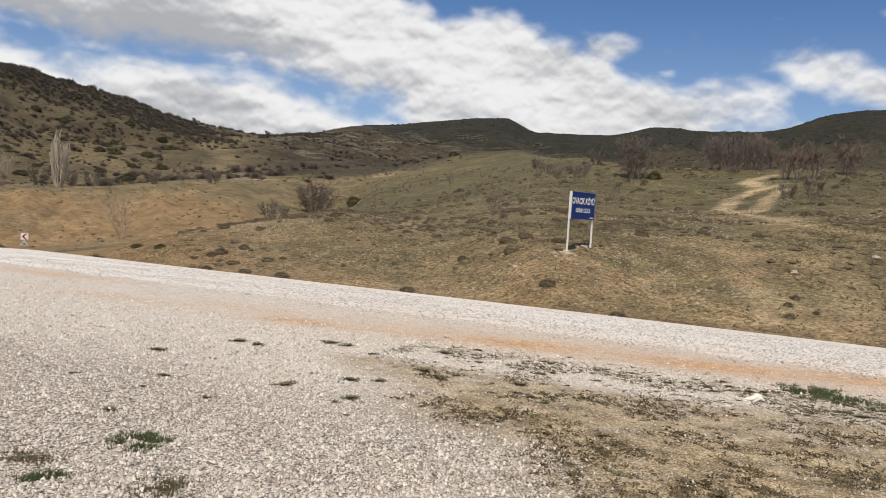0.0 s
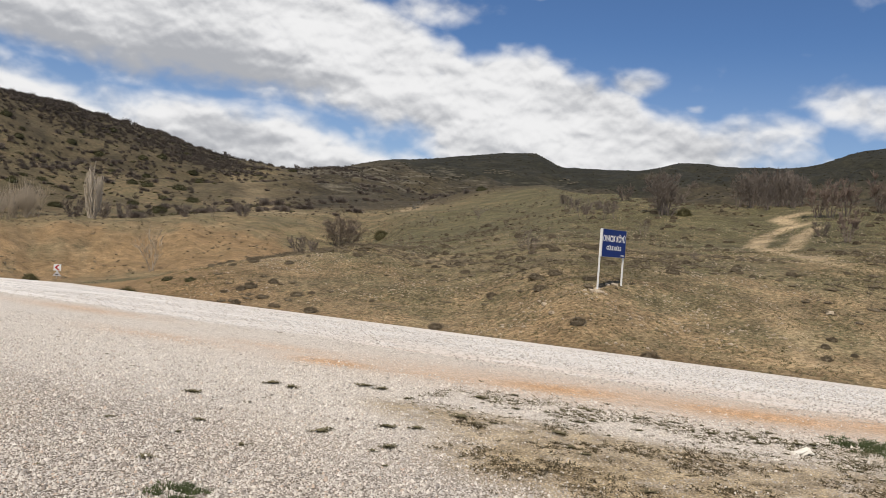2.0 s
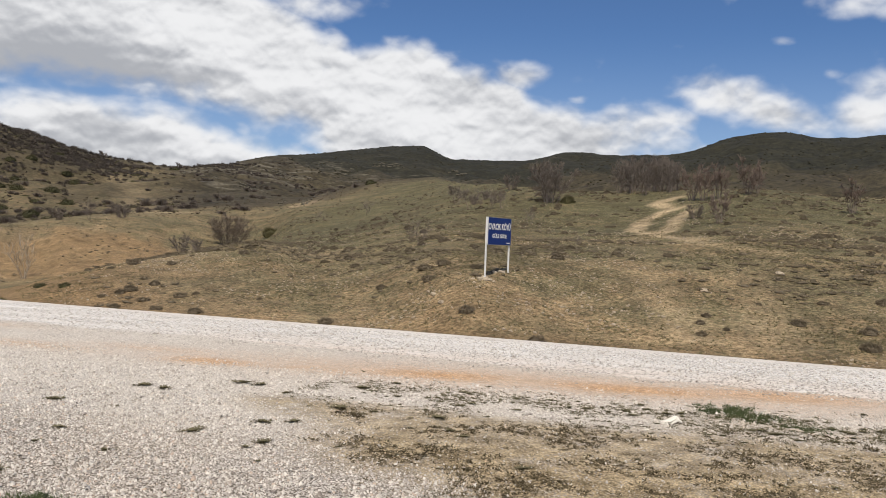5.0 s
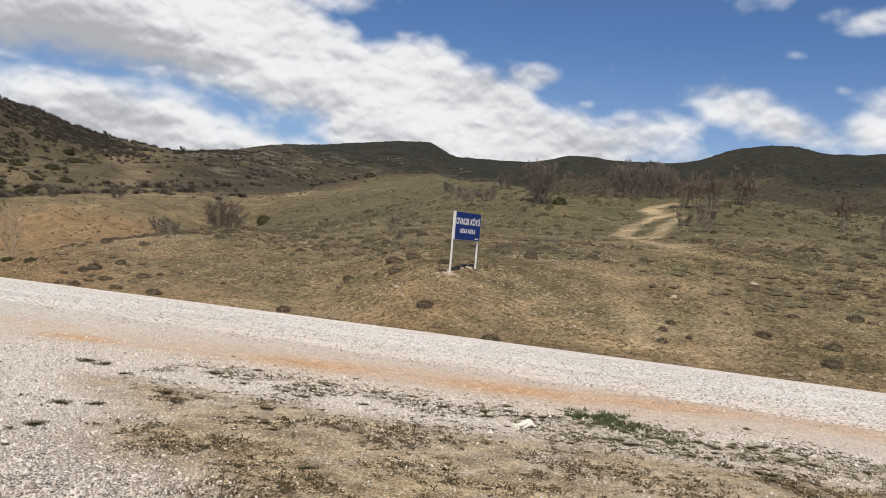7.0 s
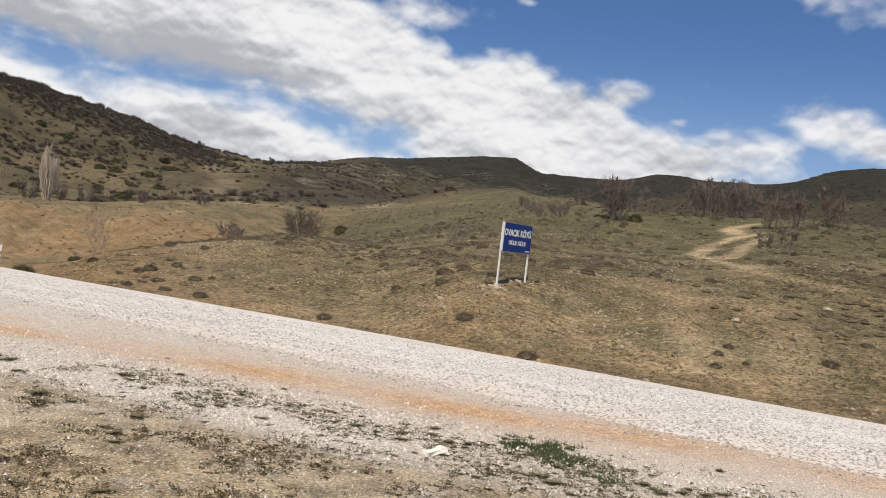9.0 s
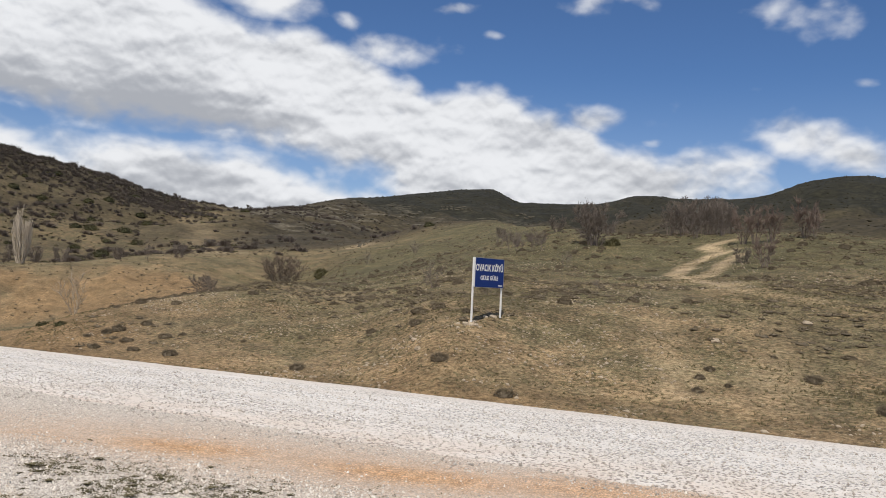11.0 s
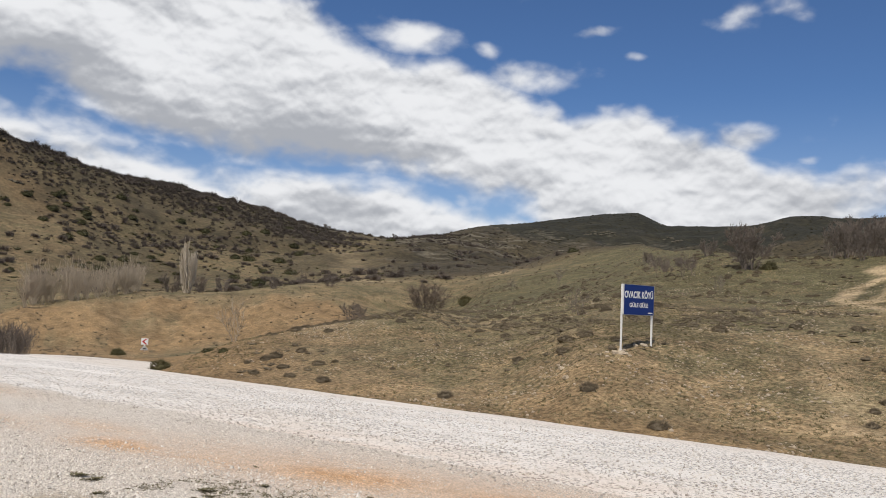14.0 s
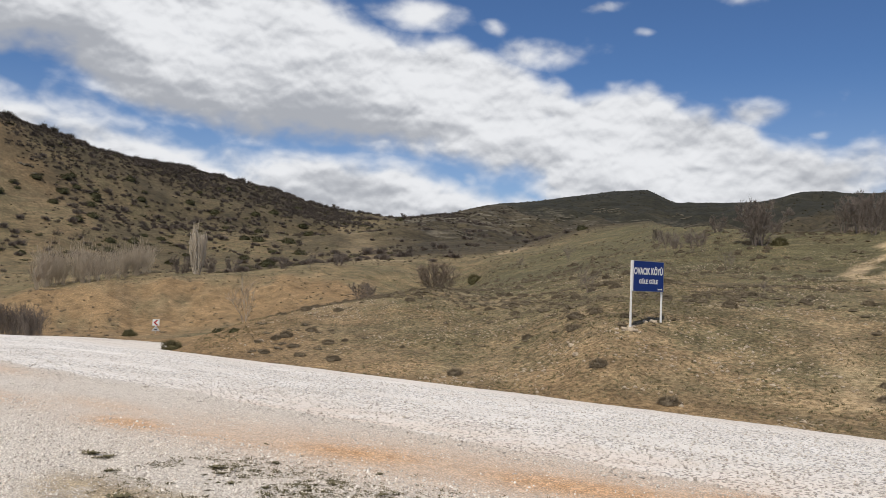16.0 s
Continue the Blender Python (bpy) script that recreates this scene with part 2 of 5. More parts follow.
def ease(x, lo, hi):
    t = np.clip((x - lo) / (hi - lo), 0, 1)
    return t * t * (3 - 2 * t)


def lot_height(x, y, d, road_z):
    """The gravel lay-by on the near side of the road."""
    return road_z - CAMBER * min(max(d, -ROAD_HALF - 0.6), ROAD_HALF + 0.6) + 0.006 * max(0.0, min(-d - 4.0, 12.0))


def rough(x, y, r, d, crest):
    p = Vector((x, y, 0.0))
    off = step(d, 3.5, 9.0)
    z = 0.016 * noise.noise(p * 0.9) * (1 - off) + 0.006 * noise.noise(p * 4.0) * (1 - off)
    z += off * (0.10 * noise.noise(p * 0.35) + 0.05 * noise.noise(p * 1.3) + 0.02 * noise.noise(p * 4.0))
    bank = step(r, 104, 116) * (1 - step(r, 132, 150)) * step(-x, 42, 62)
    if bank > 0:
        z += bank * 0.9 * noise.noise(Vector((math.atan2(x, y) * 26.0, r * 0.02, 1.0))) + bank * 0.35 * noise.noise(p * 0.5)
    far = step(r, 45, 200)
    if far > 0:
        z += far * (0.6 * noise.noise(p * 0.06) + 0.25 * noise.noise(p * 0.21))
    hills = step(r, 210, 420)
    if hills > 0:
        q = Vector((x * 0.012, y * 0.012, 3.0))
        ridge = 1 - abs(noise.noise(q + Vector((0.4 * noise.noise(q * 2.1), 0, 0)))) * 2
        calm = step(abs(r - crest) / crest, 0.02, 0.30)
        z += hills * ((ridge * 5.0 - 2.5) * calm * calm + (0.35 + 0.65 * calm) * 1.4 * noise.noise(p * 0.045))
        fold = step(x, -330, -230) * step(r, 240, 340) * calm
        if fold > 0:
            q = Vector((x * 0.026 + 0.5 * noise.noise(p * 0.02), y * 0.016, 8.0))
            z += fold * (4.0 * (1 - 2.4 * abs(noise.noise(q))) + 1.3 * noise.noise(p * 0.085))
    return z


def ground_row(az, r):
    """Heights and road distances along one bearing; ground_z() for many distances."""
    x, y = CX + r * math.sin(radians(az)), CY + r * math.cos(radians(az))
    d, road_z = by_road_row(x, y)
    low = np.where(r < 400, road_z - CAMBER * np.clip(d, -ROAD_HALF - 0.6, ROAD_HALF + 0.6) + 0.006 * np.clip(-d - 4.0, 0, 12.0), -6.0)
    turn = step(az - 30, 0, 50) if az > 30 else step(-85 - az, 0, 40)
    rs, zs = contour_knots(min(max(az, -85), 30))
    hill = np.where(r > 3, smooth_line(np.r_[3.0, rs], np.r_[zs[0], zs], np.maximum(r, 3.0)), zs[0])
    hill = hill + (0.02 * r - 1.0 - hill) * turn
    w = ease(d, ROAD_HALF + 0.35, ROAD_HALF + 3.6)
    base = low * (1 - w) + hill * w + ease(-d, 40, 120) * 0.03 * r
    return x, y, base + np.array([rough(a, b, c, q, rs[6]) for a, b, c, q in zip(x, y, r, d)]), d


KNOTS = {}


def ground_z(x, y, knots=None):
    r = math.hypot(x - CX, y - CY)
    az = math.degrees(math.atan2(x - CX, y - CY))
    d, road_z = by_road(x, y)
    low = lot_height(x, y, d, road_z) if r < 400 else -6.0
    if az > 30 or az < -85:
        turn = step(az - 30, 0, 50) if az > 30 else step(-85 - az, 0, 40)
        az = min(max(az, -85), 30)
    else:
        turn = 0.0
    if knots is None:
        key = round(az * 5)
        if key not in KNOTS:
            KNOTS[key] = contour_knots(az)
        knots = KNOTS[key]
    rs, zs = knots
    hill = float(smooth_line(np.r_[3.0, rs], np.r_[zs[0], zs], r)) if r > 3 else zs[0]
    if turn > 0:
        hill += (0.02 * r - 1.0 - hill) * turn
    w = step(d, ROAD_HALF + 0.35, ROAD_HALF + 3.6)
    south = step(-d, 40, 120)
    base = low * (1 - w) + hill * w
    if south > 0:
        base += south * 0.03 * r
    return base + rough(x, y, r, d, rs[6])


# ---- finding a spot on the land along a line of sight ----
WEST, EAST = (1.77, -0.45, 1.55), (3.71, 2.94, 1.69)     # the two ends of the walk


def sighted(eye, az, el, near=17.0):
    """The place where the land first rises to el degrees above level, seen along the bearing az."""
    s, c, t = math.sin(radians(az)), math.cos(radians(az)), math.tan(radians(el))
    r = near
    while r < 1000:
        if ground_z(eye[0] + r * s, eye[1] + r * c) >= eye[2] + r * t:
            break
        r *= 1.012
    return eye[0] + r * s, eye[1] + r * c, r


# ---- materials ----
def material(name, rough_value=0.9):
    mat = bpy.data.materials.new(name)
    mat.use_nodes = True
    w = Nodes(mat.node_tree)
    bsdf = w.n("ShaderNodeBsdfPrincipled", {"Roughness": rough_value, "Specular IOR Level": 0.25})
    w.t.links.new(bsdf.outputs[0], w.n("ShaderNodeOutputMaterial").inputs[0])
    w.bsdf = bsdf
    return mat, w


def finish(w, colour, height=None, strength=0.4, distance=0.02, rough_socket=None):
    w.t.links.new(colour, w.bsdf.inputs["Base Color"])
    if height is not None:
        bump = w.n("ShaderNodeBump", {"Strength": strength, "Distance": distance, "Height": height})
        w.t.links.new(bump.outputs[0], w.bsdf.inputs["Normal"])
    if rough_socket is not None:
        w.t.links.new(rough_socket, w.bsdf.inputs["Roughness"])


def gravel_nodes(w, pos):
    """Crushed limestone: pale stones with darker gaps. Returns colour and height."""
    vor = w.n("ShaderNodeTexVoronoi", {"Vector": pos, "Scale": 62.0, "Randomness": 1.0}, feature="F1")
    cell = w.n("ShaderNodeSeparateColor", {0: vor.outputs["Color"]}).outputs[0]
    gap = w.ramp(vor.outputs["Distance"], 0.34, 0.66)
    stone = w.mix(cell, (0.40, 0.355, 0.315), (0.80, 0.75, 0.685))
    stone = w.mix(w.ramp(w.noise(pos, 0.5, 3.0), 0.4, 0.65), stone, (0.62, 0.545, 0.46))
    y = w.m("MULTIPLY_ADD", w.noise(pos, 0.6, 4.0), 2.0, w.n("ShaderNodeSeparateXYZ", {0: pos}).outputs[1])
    packed = w.ramp(y, 4.8, 7.5)
    stone = w.mix(w.m("MULTIPLY", packed, 0.75), stone, (0.80, 0.745, 0.675))
    colour = w.mix(w.m("MULTIPLY", gap, w.ramp(packed, 0.0, 1.0, 0.95, 0.50)), stone, (0.13, 0.105, 0.08))
    return colour, w.m("SUBTRACT", 1.0, vor.outputs["Distance"])


def ground_material():
    mat, w = material("ground", 0.95)
    pos = w.n("ShaderNodeNewGeometry").outputs["Position"]
    layer = w.n("ShaderNodeVertexColor", layer_name="cover")
    masks, dust = w.n("ShaderNodeSeparateColor", {0: layer.outputs[0]}), layer.outputs[1]
    lot, bare, scrub = masks.outputs
    orange = w.n("ShaderNodeVertexColor", layer_name="stain").outputs[0]
    stain = w.n("ShaderNodeSeparateColor", {0: orange})
    masks2 = stain.outputs[2]
    big, mid = w.noise(pos, 0.045, 5.0), w.noise(pos, 0.55, 6.0, 0.6)
    fine = w.ramp(w.noise(pos, 6.0, 9.0, 0.80), 0.39, 0.61)
    grit = w.noise(pos, 45.0, 3.0, 0.7)
    tint = w.noise(pos, 0.16, 6.0, 0.62)
    soil = w.mix(fine, (0.135, 0.092, 0.048), (0.365, 0.262, 0.148))
    soil = w.mix(w.ramp(tint, 0.45, 0.57), soil, w.mix(fine, (0.135, 0.098, 0.052), (0.32, 0.246, 0.142)))
    clay = w.mix(fine, (0.122, 0.081, 0.040), (0.322, 0.217, 0.112))
    soil = w.mix(w.ramp(bare, 0.25, 0.9), soil, clay)
    turf = w.mix(fine, (0.052, 0.045, 0.023), (0.185, 0.156, 0.082))
    place = w.n("ShaderNodeSeparateXYZ", {0: pos}).outputs
    meadow = w.m("MULTIPLY", w.ramp(place[1], 36.0, 70.0), w.ramp(place[0], -95.0, -58.0, 0.15, 0.9))
    turf = w.mix(w.m("MAXIMUM", w.ramp(w.noise(pos, 0.25, 5.0, 0.65), 0.46, 0.68), w.m("MULTIPLY", meadow, 0.75)), turf, w.mix(fine, (0.040, 0.040, 0.018), (0.128, 0.117, 0.056)))
    cover = w.m("MULTIPLY_ADD", mid, 0.9, w.m("MULTIPLY_ADD", tint, 0.9, -0.40))
    cover = w.m("MULTIPLY_ADD", meadow, 0.34, w.m("SUBTRACT", cover, w.m("MULTIPLY", bare, 0.62)))
    cover = w.ramp(w.m("MULTIPLY_ADD", w.m("SUBTRACT", grit, 0.5), 1.3, w.m("MULTIPLY_ADD", w.m("SUBTRACT", w.noise(pos, 5.5, 6.0, 0.72), 0.5), 2.8, cover)), 0.12, 0.80)
    earth = w.mix(cover, soil, turf)
    earth = w.mix(w.m("MULTIPLY", dust, w.ramp(w.m("MULTIPLY_ADD", fine, 0.5, mid), 0.45, 0.85, 0.55, 1.0)), earth, w.mix(fine, (0.33, 0.245, 0.14), (0.48, 0.375, 0.235)))
    # loose pale stones
    vor = w.n("ShaderNodeTexVoronoi", {"Vector": w.v("ADD", pos, w.n("ShaderNodeTexNoise", {"Vector": pos, "Scale": 3.0}).outputs[1]), "Scale": 6.5}, feature="F1")
    chips = w.m("MULTIPLY", w.ramp(vor.outputs["Distance"], 0.24, 0.14), w.ramp(w.noise(pos, 0.9, 5.0, 0.65), 0.42, 0.60))
    earth = w.mix(w.m("MULTIPLY", chips, 0.8), earth, (0.50, 0.42, 0.30))
    grain = w.ramp(w.noise(pos, 0.25, 7.0, 0.75), 0.3, 0.7)
    # far mountain: dark scrub, with the cloud shadow over it put into the colour
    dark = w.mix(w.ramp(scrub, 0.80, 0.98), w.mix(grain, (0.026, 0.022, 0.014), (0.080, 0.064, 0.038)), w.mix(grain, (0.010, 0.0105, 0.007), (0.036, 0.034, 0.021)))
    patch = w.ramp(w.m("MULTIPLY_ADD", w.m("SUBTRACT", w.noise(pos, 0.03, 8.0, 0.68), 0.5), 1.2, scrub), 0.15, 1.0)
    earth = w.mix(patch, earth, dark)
    # pale ledges in the folds of the far hill
    beds = w.noise(w.v("MULTIPLY", pos, (0.030, 0.018, 0.20)), 1.0, 9.0, 0.66, 0.8)
    rock = w.m("MULTIPLY", w.m("MULTIPLY", masks2, w.ramp(w.noise(w.v("MULTIPLY", pos, (0.12, 0.07, 0.7)), 1.0, 8.0, 0.7, 0.5), 0.42, 0.58)), w.ramp(w.m("MULTIPLY_ADD", w.noise(pos, 0.012, 4.0), 0.45, w.m("MULTIPLY", beds, 0.8)), 0.62, 0.72))
    earth = w.mix(w.m("MULTIPLY", rock, 0.75), earth, w.mix(w.noise(pos, 0.5, 5.0, 0.7), (0.085, 0.075, 0.055), (0.25, 0.222, 0.17)))
    mottle = w.m("MULTIPLY", w.ramp(w.noise(pos, 0.7, 8.0, 0.72), 0.32, 0.68, 0.71, 1.31), w.ramp(w.noise(pos, 0.13, 6.0, 0.65), 0.35, 0.65, 0.84, 1.12))
    earth = w.mix(1.0, earth, w.n("ShaderNodeCombineColor", {0: mottle, 1: mottle, 2: mottle}).outputs[0], "MULTIPLY")
    stones, height = gravel_nodes(w, pos)
    bits = w.n("ShaderNodeTexVoronoi", {"Vector": pos, "Scale": 75.0}, feature="F1")
    bit = w.n("ShaderNodeSeparateColor", {0: bits.outputs["Color"]}).outputs[1]
    grain_tone = w.m("MULTIPLY", w.ramp(bit, 0.0, 1.0, 0.62, 1.30), w.ramp(bits.outputs["Distance"], 0.35, 0.7, 1.0, 0.6))
    granular = w.n("ShaderNodeCombineColor", {0: grain_tone, 1: grain_tone, 2: grain_tone}).outputs[0]
    stones = w.mix(w.m("MULTIPLY", stain.outputs[0], w.ramp(w.m("MULTIPLY_ADD", w.m("SUBTRACT", grit, 0.5), 0.9, w.noise(pos, 1.1, 6.0, 0.7)), 0.05, 0.46, 0.5, 1.0)), stones, w.mix(1.0, w.mix(fine, (0.60, 0.345, 0.165), (0.82, 0.53, 0.31)), granular, "MULTIPLY"))
    blotch = w.ramp(w.m("MULTIPLY_ADD", w.noise(pos, 3.2, 7.0, 0.72), 0.75, w.m("MULTIPLY", grit, 0.25)), 0.38, 0.62)
    dirt = w.mix(blotch, (0.245, 0.184, 0.102), (0.62, 0.488, 0.302))
    small = w.n("ShaderNodeTexVoronoi", {"Vector": pos, "Scale": 34.0}, feature="F1")
    dirt = w.mix(w.m("MULTIPLY", w.ramp(small.outputs["Distance"], 0.34, 0.22), w.ramp(w.noise(pos, 5.0, 4.0), 0.42, 0.6)), dirt, (0.62, 0.545, 0.44))
    dirt = w.mix(1.0, dirt, granular, "MULTIPLY")
    dirty = w.m("MULTIPLY", stain.outputs[1], w.ramp(w.m("MULTIPLY_ADD", grit, 0.5, w.noise(pos, 2.2, 5.0, 0.6)), 0.42, 0.72))
    stones = w.mix(dirty, stones, dirt)
    edge = w.ramp(w.m("MULTIPLY_ADD", w.m("SUBTRACT", mid, 0.5), 0.5, lot), 0.35, 0.6)
    colour = w.mix(edge, earth, stones)
    relief = w.m("MULTIPLY_ADD", w.m("MULTIPLY", edge, height), 1.0, w.m("MULTIPLY_ADD", fine, 1.6, w.m("MULTIPLY", grit, 0.4)))
    finish(w, colour, relief, 0.45, 0.022)
    return mat


def road_material():
    mat, w = material("chip_seal_road", 0.92)
    pos = w.n("ShaderNodeNewGeometry").outputs["Position"]
    colour, height = gravel_nodes(w, pos)
    streak = w.noise(w.v("MULTIPLY", pos, (0.10, 1.1, 1.0)), 2.2, 5.0, 0.6)
    worn = w.mix(w.noise(pos, 60.0, 3.0), (0.66, 0.63, 0.59), (0.84, 0.81, 0.775))
    colour = w.mix(w.ramp(streak, 0.45, 0.66, 0.25, 0.7), colour, worn)
    specks = w.n("ShaderNodeTexVoronoi", {"Vector": w.v("MULTIPLY", pos, (1.0, 1.0, 1.0)), "Scale": 17.0}, feature="F1")
    few = w.m("MULTIPLY", w.ramp(specks.outputs["Distance"], 0.44, 0.30), w.ramp(w.noise(w.v("MULTIPLY", pos, (0.15, 1.0, 1.0)), 1.3, 5.0, 0.65), 0.36, 0.54))
    colour = w.mix(w.ramp(w.noise(pos, 0.8, 4.0), 0.3, 0.7, 0.2, 0.5), colour, (0.88, 0.86, 0.83))
    colour = w.mix(w.m("MULTIPLY", few, 0.85), colour, (0.15, 0.145, 0.14))
    edge = w.n("ShaderNodeSeparateColor", {0: w.n("ShaderNodeVertexColor", layer_name="edge").outputs[0]})
    tan = w.m("MULTIPLY", edge.outputs[0], w.ramp(w.noise(pos, 1.4, 5.0, 0.65), 0.25, 0.6))
    colour = w.mix(w.m("MULTIPLY", tan, 0.8), colour, w.mix(w.noise(pos, 9.0, 4.0), (0.48, 0.275, 0.13), (0.70, 0.45, 0.265)))
    colour = w.mix(w.m("MULTIPLY", edge.outputs[1], 0.75), colour, w.mix(w.noise(pos, 25.0, 4.0), (0.56, 0.495, 0.43), (0.72, 0.66, 0.59)))
    finish(w, colour, height, 0.5, 0.015)
    return mat


def plain(name, dark, light, scale=8.0, rough_value=0.85, bump=0.2, metal=0.0):
    mat, w = material(name, rough_value)
    pos = w.n("ShaderNodeNewGeometry").outputs["Position"]
    n1, n2 = w.noise(pos, scale, 5.0, 0.6), w.noise(pos, scale * 9, 3.0, 0.6)
    per = w.n("ShaderNodeObjectInfo").outputs["Random"]
    f = w.m("MULTIPLY_ADD", n1, 0.8, w.m("MULTIPLY_ADD", n2, 0.35, w.m("MULTIPLY_ADD", per, 0.3, -0.25)), clamp=True)
    finish(w, w.mix(f, dark, light), n2, bump, 0.01)
    w.bsdf.inputs["Metallic"].default_value = metal
    return mat


GROUND = ground_material()
ROADMAT = road_material()
BARK = plain("bare_bark", (0.12, 0.095, 0.078), (0.27, 0.225, 0.19))
TWIG = plain("bare_twigs", (0.110, 0.091, 0.075), (0.235, 0.199, 0.168), 3.0)
DARK_STEM = plain("dark_stems", (0.075, 0.060, 0.049), (0.175, 0.142, 0.117), 3.0)
PALE_BARK = plain("pale_poplar_bark", (0.30, 0.25, 0.19), (0.52, 0.45, 0.36), 3.0)
REED = plain("dry_pale_stems", (0.27, 0.225, 0.17), (0.44, 0.375, 0.285), 3.0)
CUSHION = plain("grey_brown_cushion_plant", (0.112, 0.090, 0.060), (0.225, 0.184, 0.127), 6.0, bump=0.6)
JUNIPER = plain("dark_evergreen_scrub", (0.036, 0.037, 0.017), (0.098, 0.094, 0.045), 5.0, bump=0.6)
SCRUB = plain("far_scrub", (0.050, 0.040, 0.028), (0.125, 0.097, 0.068), 0.4)
TURF = plain("olive_turf", (0.080, 0.073, 0.037), (0.220, 0.188, 0.104), 3.0)
FIELDSTONE = plain("field_stone", (0.27, 0.215, 0.15), (0.56, 0.475, 0.36), 9.0, bump=0.4)
MATQ = plain("mountain_scrub", (0.028, 0.026, 0.017), (0.066, 0.057, 0.036), 0.3)
GREEN = plain("fresh_grass", (0.050, 0.068, 0.028), (0.120, 0.145, 0.062), 6.0)
WEED = plain("dark_weed", (0.088, 0.079, 0.043), (0.195, 0.170, 0.100), 6.0)


def chip_material():
    mat, w = material("crushed_gravel", 0.9)
    pos = w.n("ShaderNodeNewGeometry")
    tone = w.n("ShaderNodeMapRange", {0: pos.outputs["Random Per Island"], 1: 0.0, 2: 1.0, 3: 0.0, 4: 1.0}).outputs[0]
    colour = w.mix(w.m("POWER", tone, 0.9), (0.24, 0.206, 0.176), (0.72, 0.672, 0.61))
    colour = w.mix(w.ramp(w.m("FRACT", w.m("MULTIPLY", tone, 7.3)), 0.90, 0.96), colour, (0.50, 0.40, 0.32))
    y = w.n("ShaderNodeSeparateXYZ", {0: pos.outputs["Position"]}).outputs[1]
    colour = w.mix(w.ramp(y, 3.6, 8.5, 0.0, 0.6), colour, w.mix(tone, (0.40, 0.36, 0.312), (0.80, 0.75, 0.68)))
    finish(w, colour, w.noise(pos.outputs["Position"], 160.0, 3.0), 0.3, 0.004)
    return mat


CHIP = chip_material()
BLUE = plain("blue_sign_face", (0.007, 0.028, 0.15), (0.014, 0.042, 0.21), 1.5, 0.42, 0.02)
WHITE = plain("white_paint", (0.66, 0.66, 0.65), (0.82, 0.82, 0.80), 2.0, 0.5, 0.05)
RED = plain("red_reflective_face", (0.45, 0.012, 0.016), (0.62, 0.03, 0.03), 2.0, 0.45, 0.02)
BLACK = plain("black_print", (0.012, 0.012, 0.012), (0.03, 0.03, 0.03), 2.0, 0.5, 0.02)
GREY = plain("galvanised_steel", (0.30, 0.31, 0.31), (0.46, 0.47, 0.47), 6.0, 0.45, 0.05, 0.8)


def mesh_of(name, verts, faces, mat, smooth=False):
    me = bpy.data.meshes.new(name)
    me.from_pydata([tuple(v) for v in verts], [], [tuple(f) for f in faces])
    me.materials.append(mat)
    if smooth:
        me.polygons.foreach_set("use_smooth", [True] * len(me.polygons))
    me.update()
    return me


def part(name, bm, mat, parent, label=""):
    me = bpy.data.meshes.new(name)
    bm.to_mesh(me)
    bm.free()
    me.materials.append(mat)
    ob = new(name, me)
    ob.parent = parent
    return tagged(ob, label)


# ---- ground ----
MIDWAY = (1.75, -0.28, 1.58)
LANES = [[sighted(MIDWAY, a, e)[:2] for a, e in line] for line in (
    [(2.8, 0.15), (0.66, 0.38), (-1.53, 0.65), (-3.52, 0.99), (-5.27, 1.15), (-6.92, 1.45), (-6.39, 2.03), (-5.19, 2.69), (-3.86, 3.07)],
    [(-5.4, 1.2), (-4.74, 1.51), (-4.23, 2.22), (-3.45, 2.80)], [(-4.6, 2.95), (-5.61, 3.24), (-4.02, 3.75)])]
RIM = [sighted(WEST, a, el_, 60.0)[:2] for a, el_ in ((-29.7, 2.3), (-29.1, 2.6), (-28.4, 2.95), (-27.6, 3.35))]
SCREE = [sighted(EAST, a, el_, 60.0)[:2] for a, el_ in ((-42.0, 3.4), (-41.0, 2.6), (-40.2, 2.0), (-39.4, 1.5))]
STREAKS = [[(1.2, 20), (0.4, 25), (-0.6, 30), (-2.5, 36)], [(3.6, 21), (3.0, 27), (2.0, 34), (1.2, 39)]]


def near_line(points, x, y):
    best = 1e9
    for (x0, y0), (x1, y1) in zip(points, points[1:]):
        dx, dy = x1 - x0, y1 - y0
        t = min(max(((x - x0) * dx + (y - y0) * dy) / (dx * dx + dy * dy), 0), 1)
        best = min(best, math.hypot(x - x0 - t * dx, y - y0 - t * dy))
    return best


def blob(x, y, cx, cy, a, b, turn=0.0):
    c, s = math.cos(radians(turn)), math.sin(radians(turn))
    u, v = ((x - cx) * c + (y - cy) * s) / a, (-(x - cx) * s + (y - cy) * c) / b
    return math.exp(-(u * u + v * v))


def earthy(x, y):
    """How much trodden earth shows between the stones of the lay-by."""
    side = (x + 2.0) * 0.667 + (y - 6.6) * 0.747 + 0.25 * np.sin(2.3 * x + 1.0) * np.cos(1.9 * y)
    return ease(side, -0.65, 0.15) * (1 - 0.12 * ease(y - 0.06 * x, 5.4, 6.4)) * (1 - ease(y - 0.06 * x, 6.8, 7.35)) + 0.45 * ease(x - 0.4 * y, -2.6, -1.4) * ease(y, 6.8, 7.4) * (1 - ease(y, 8.0, 8.5))


GRID, GRID_AZ, GRID_R = [], [], []


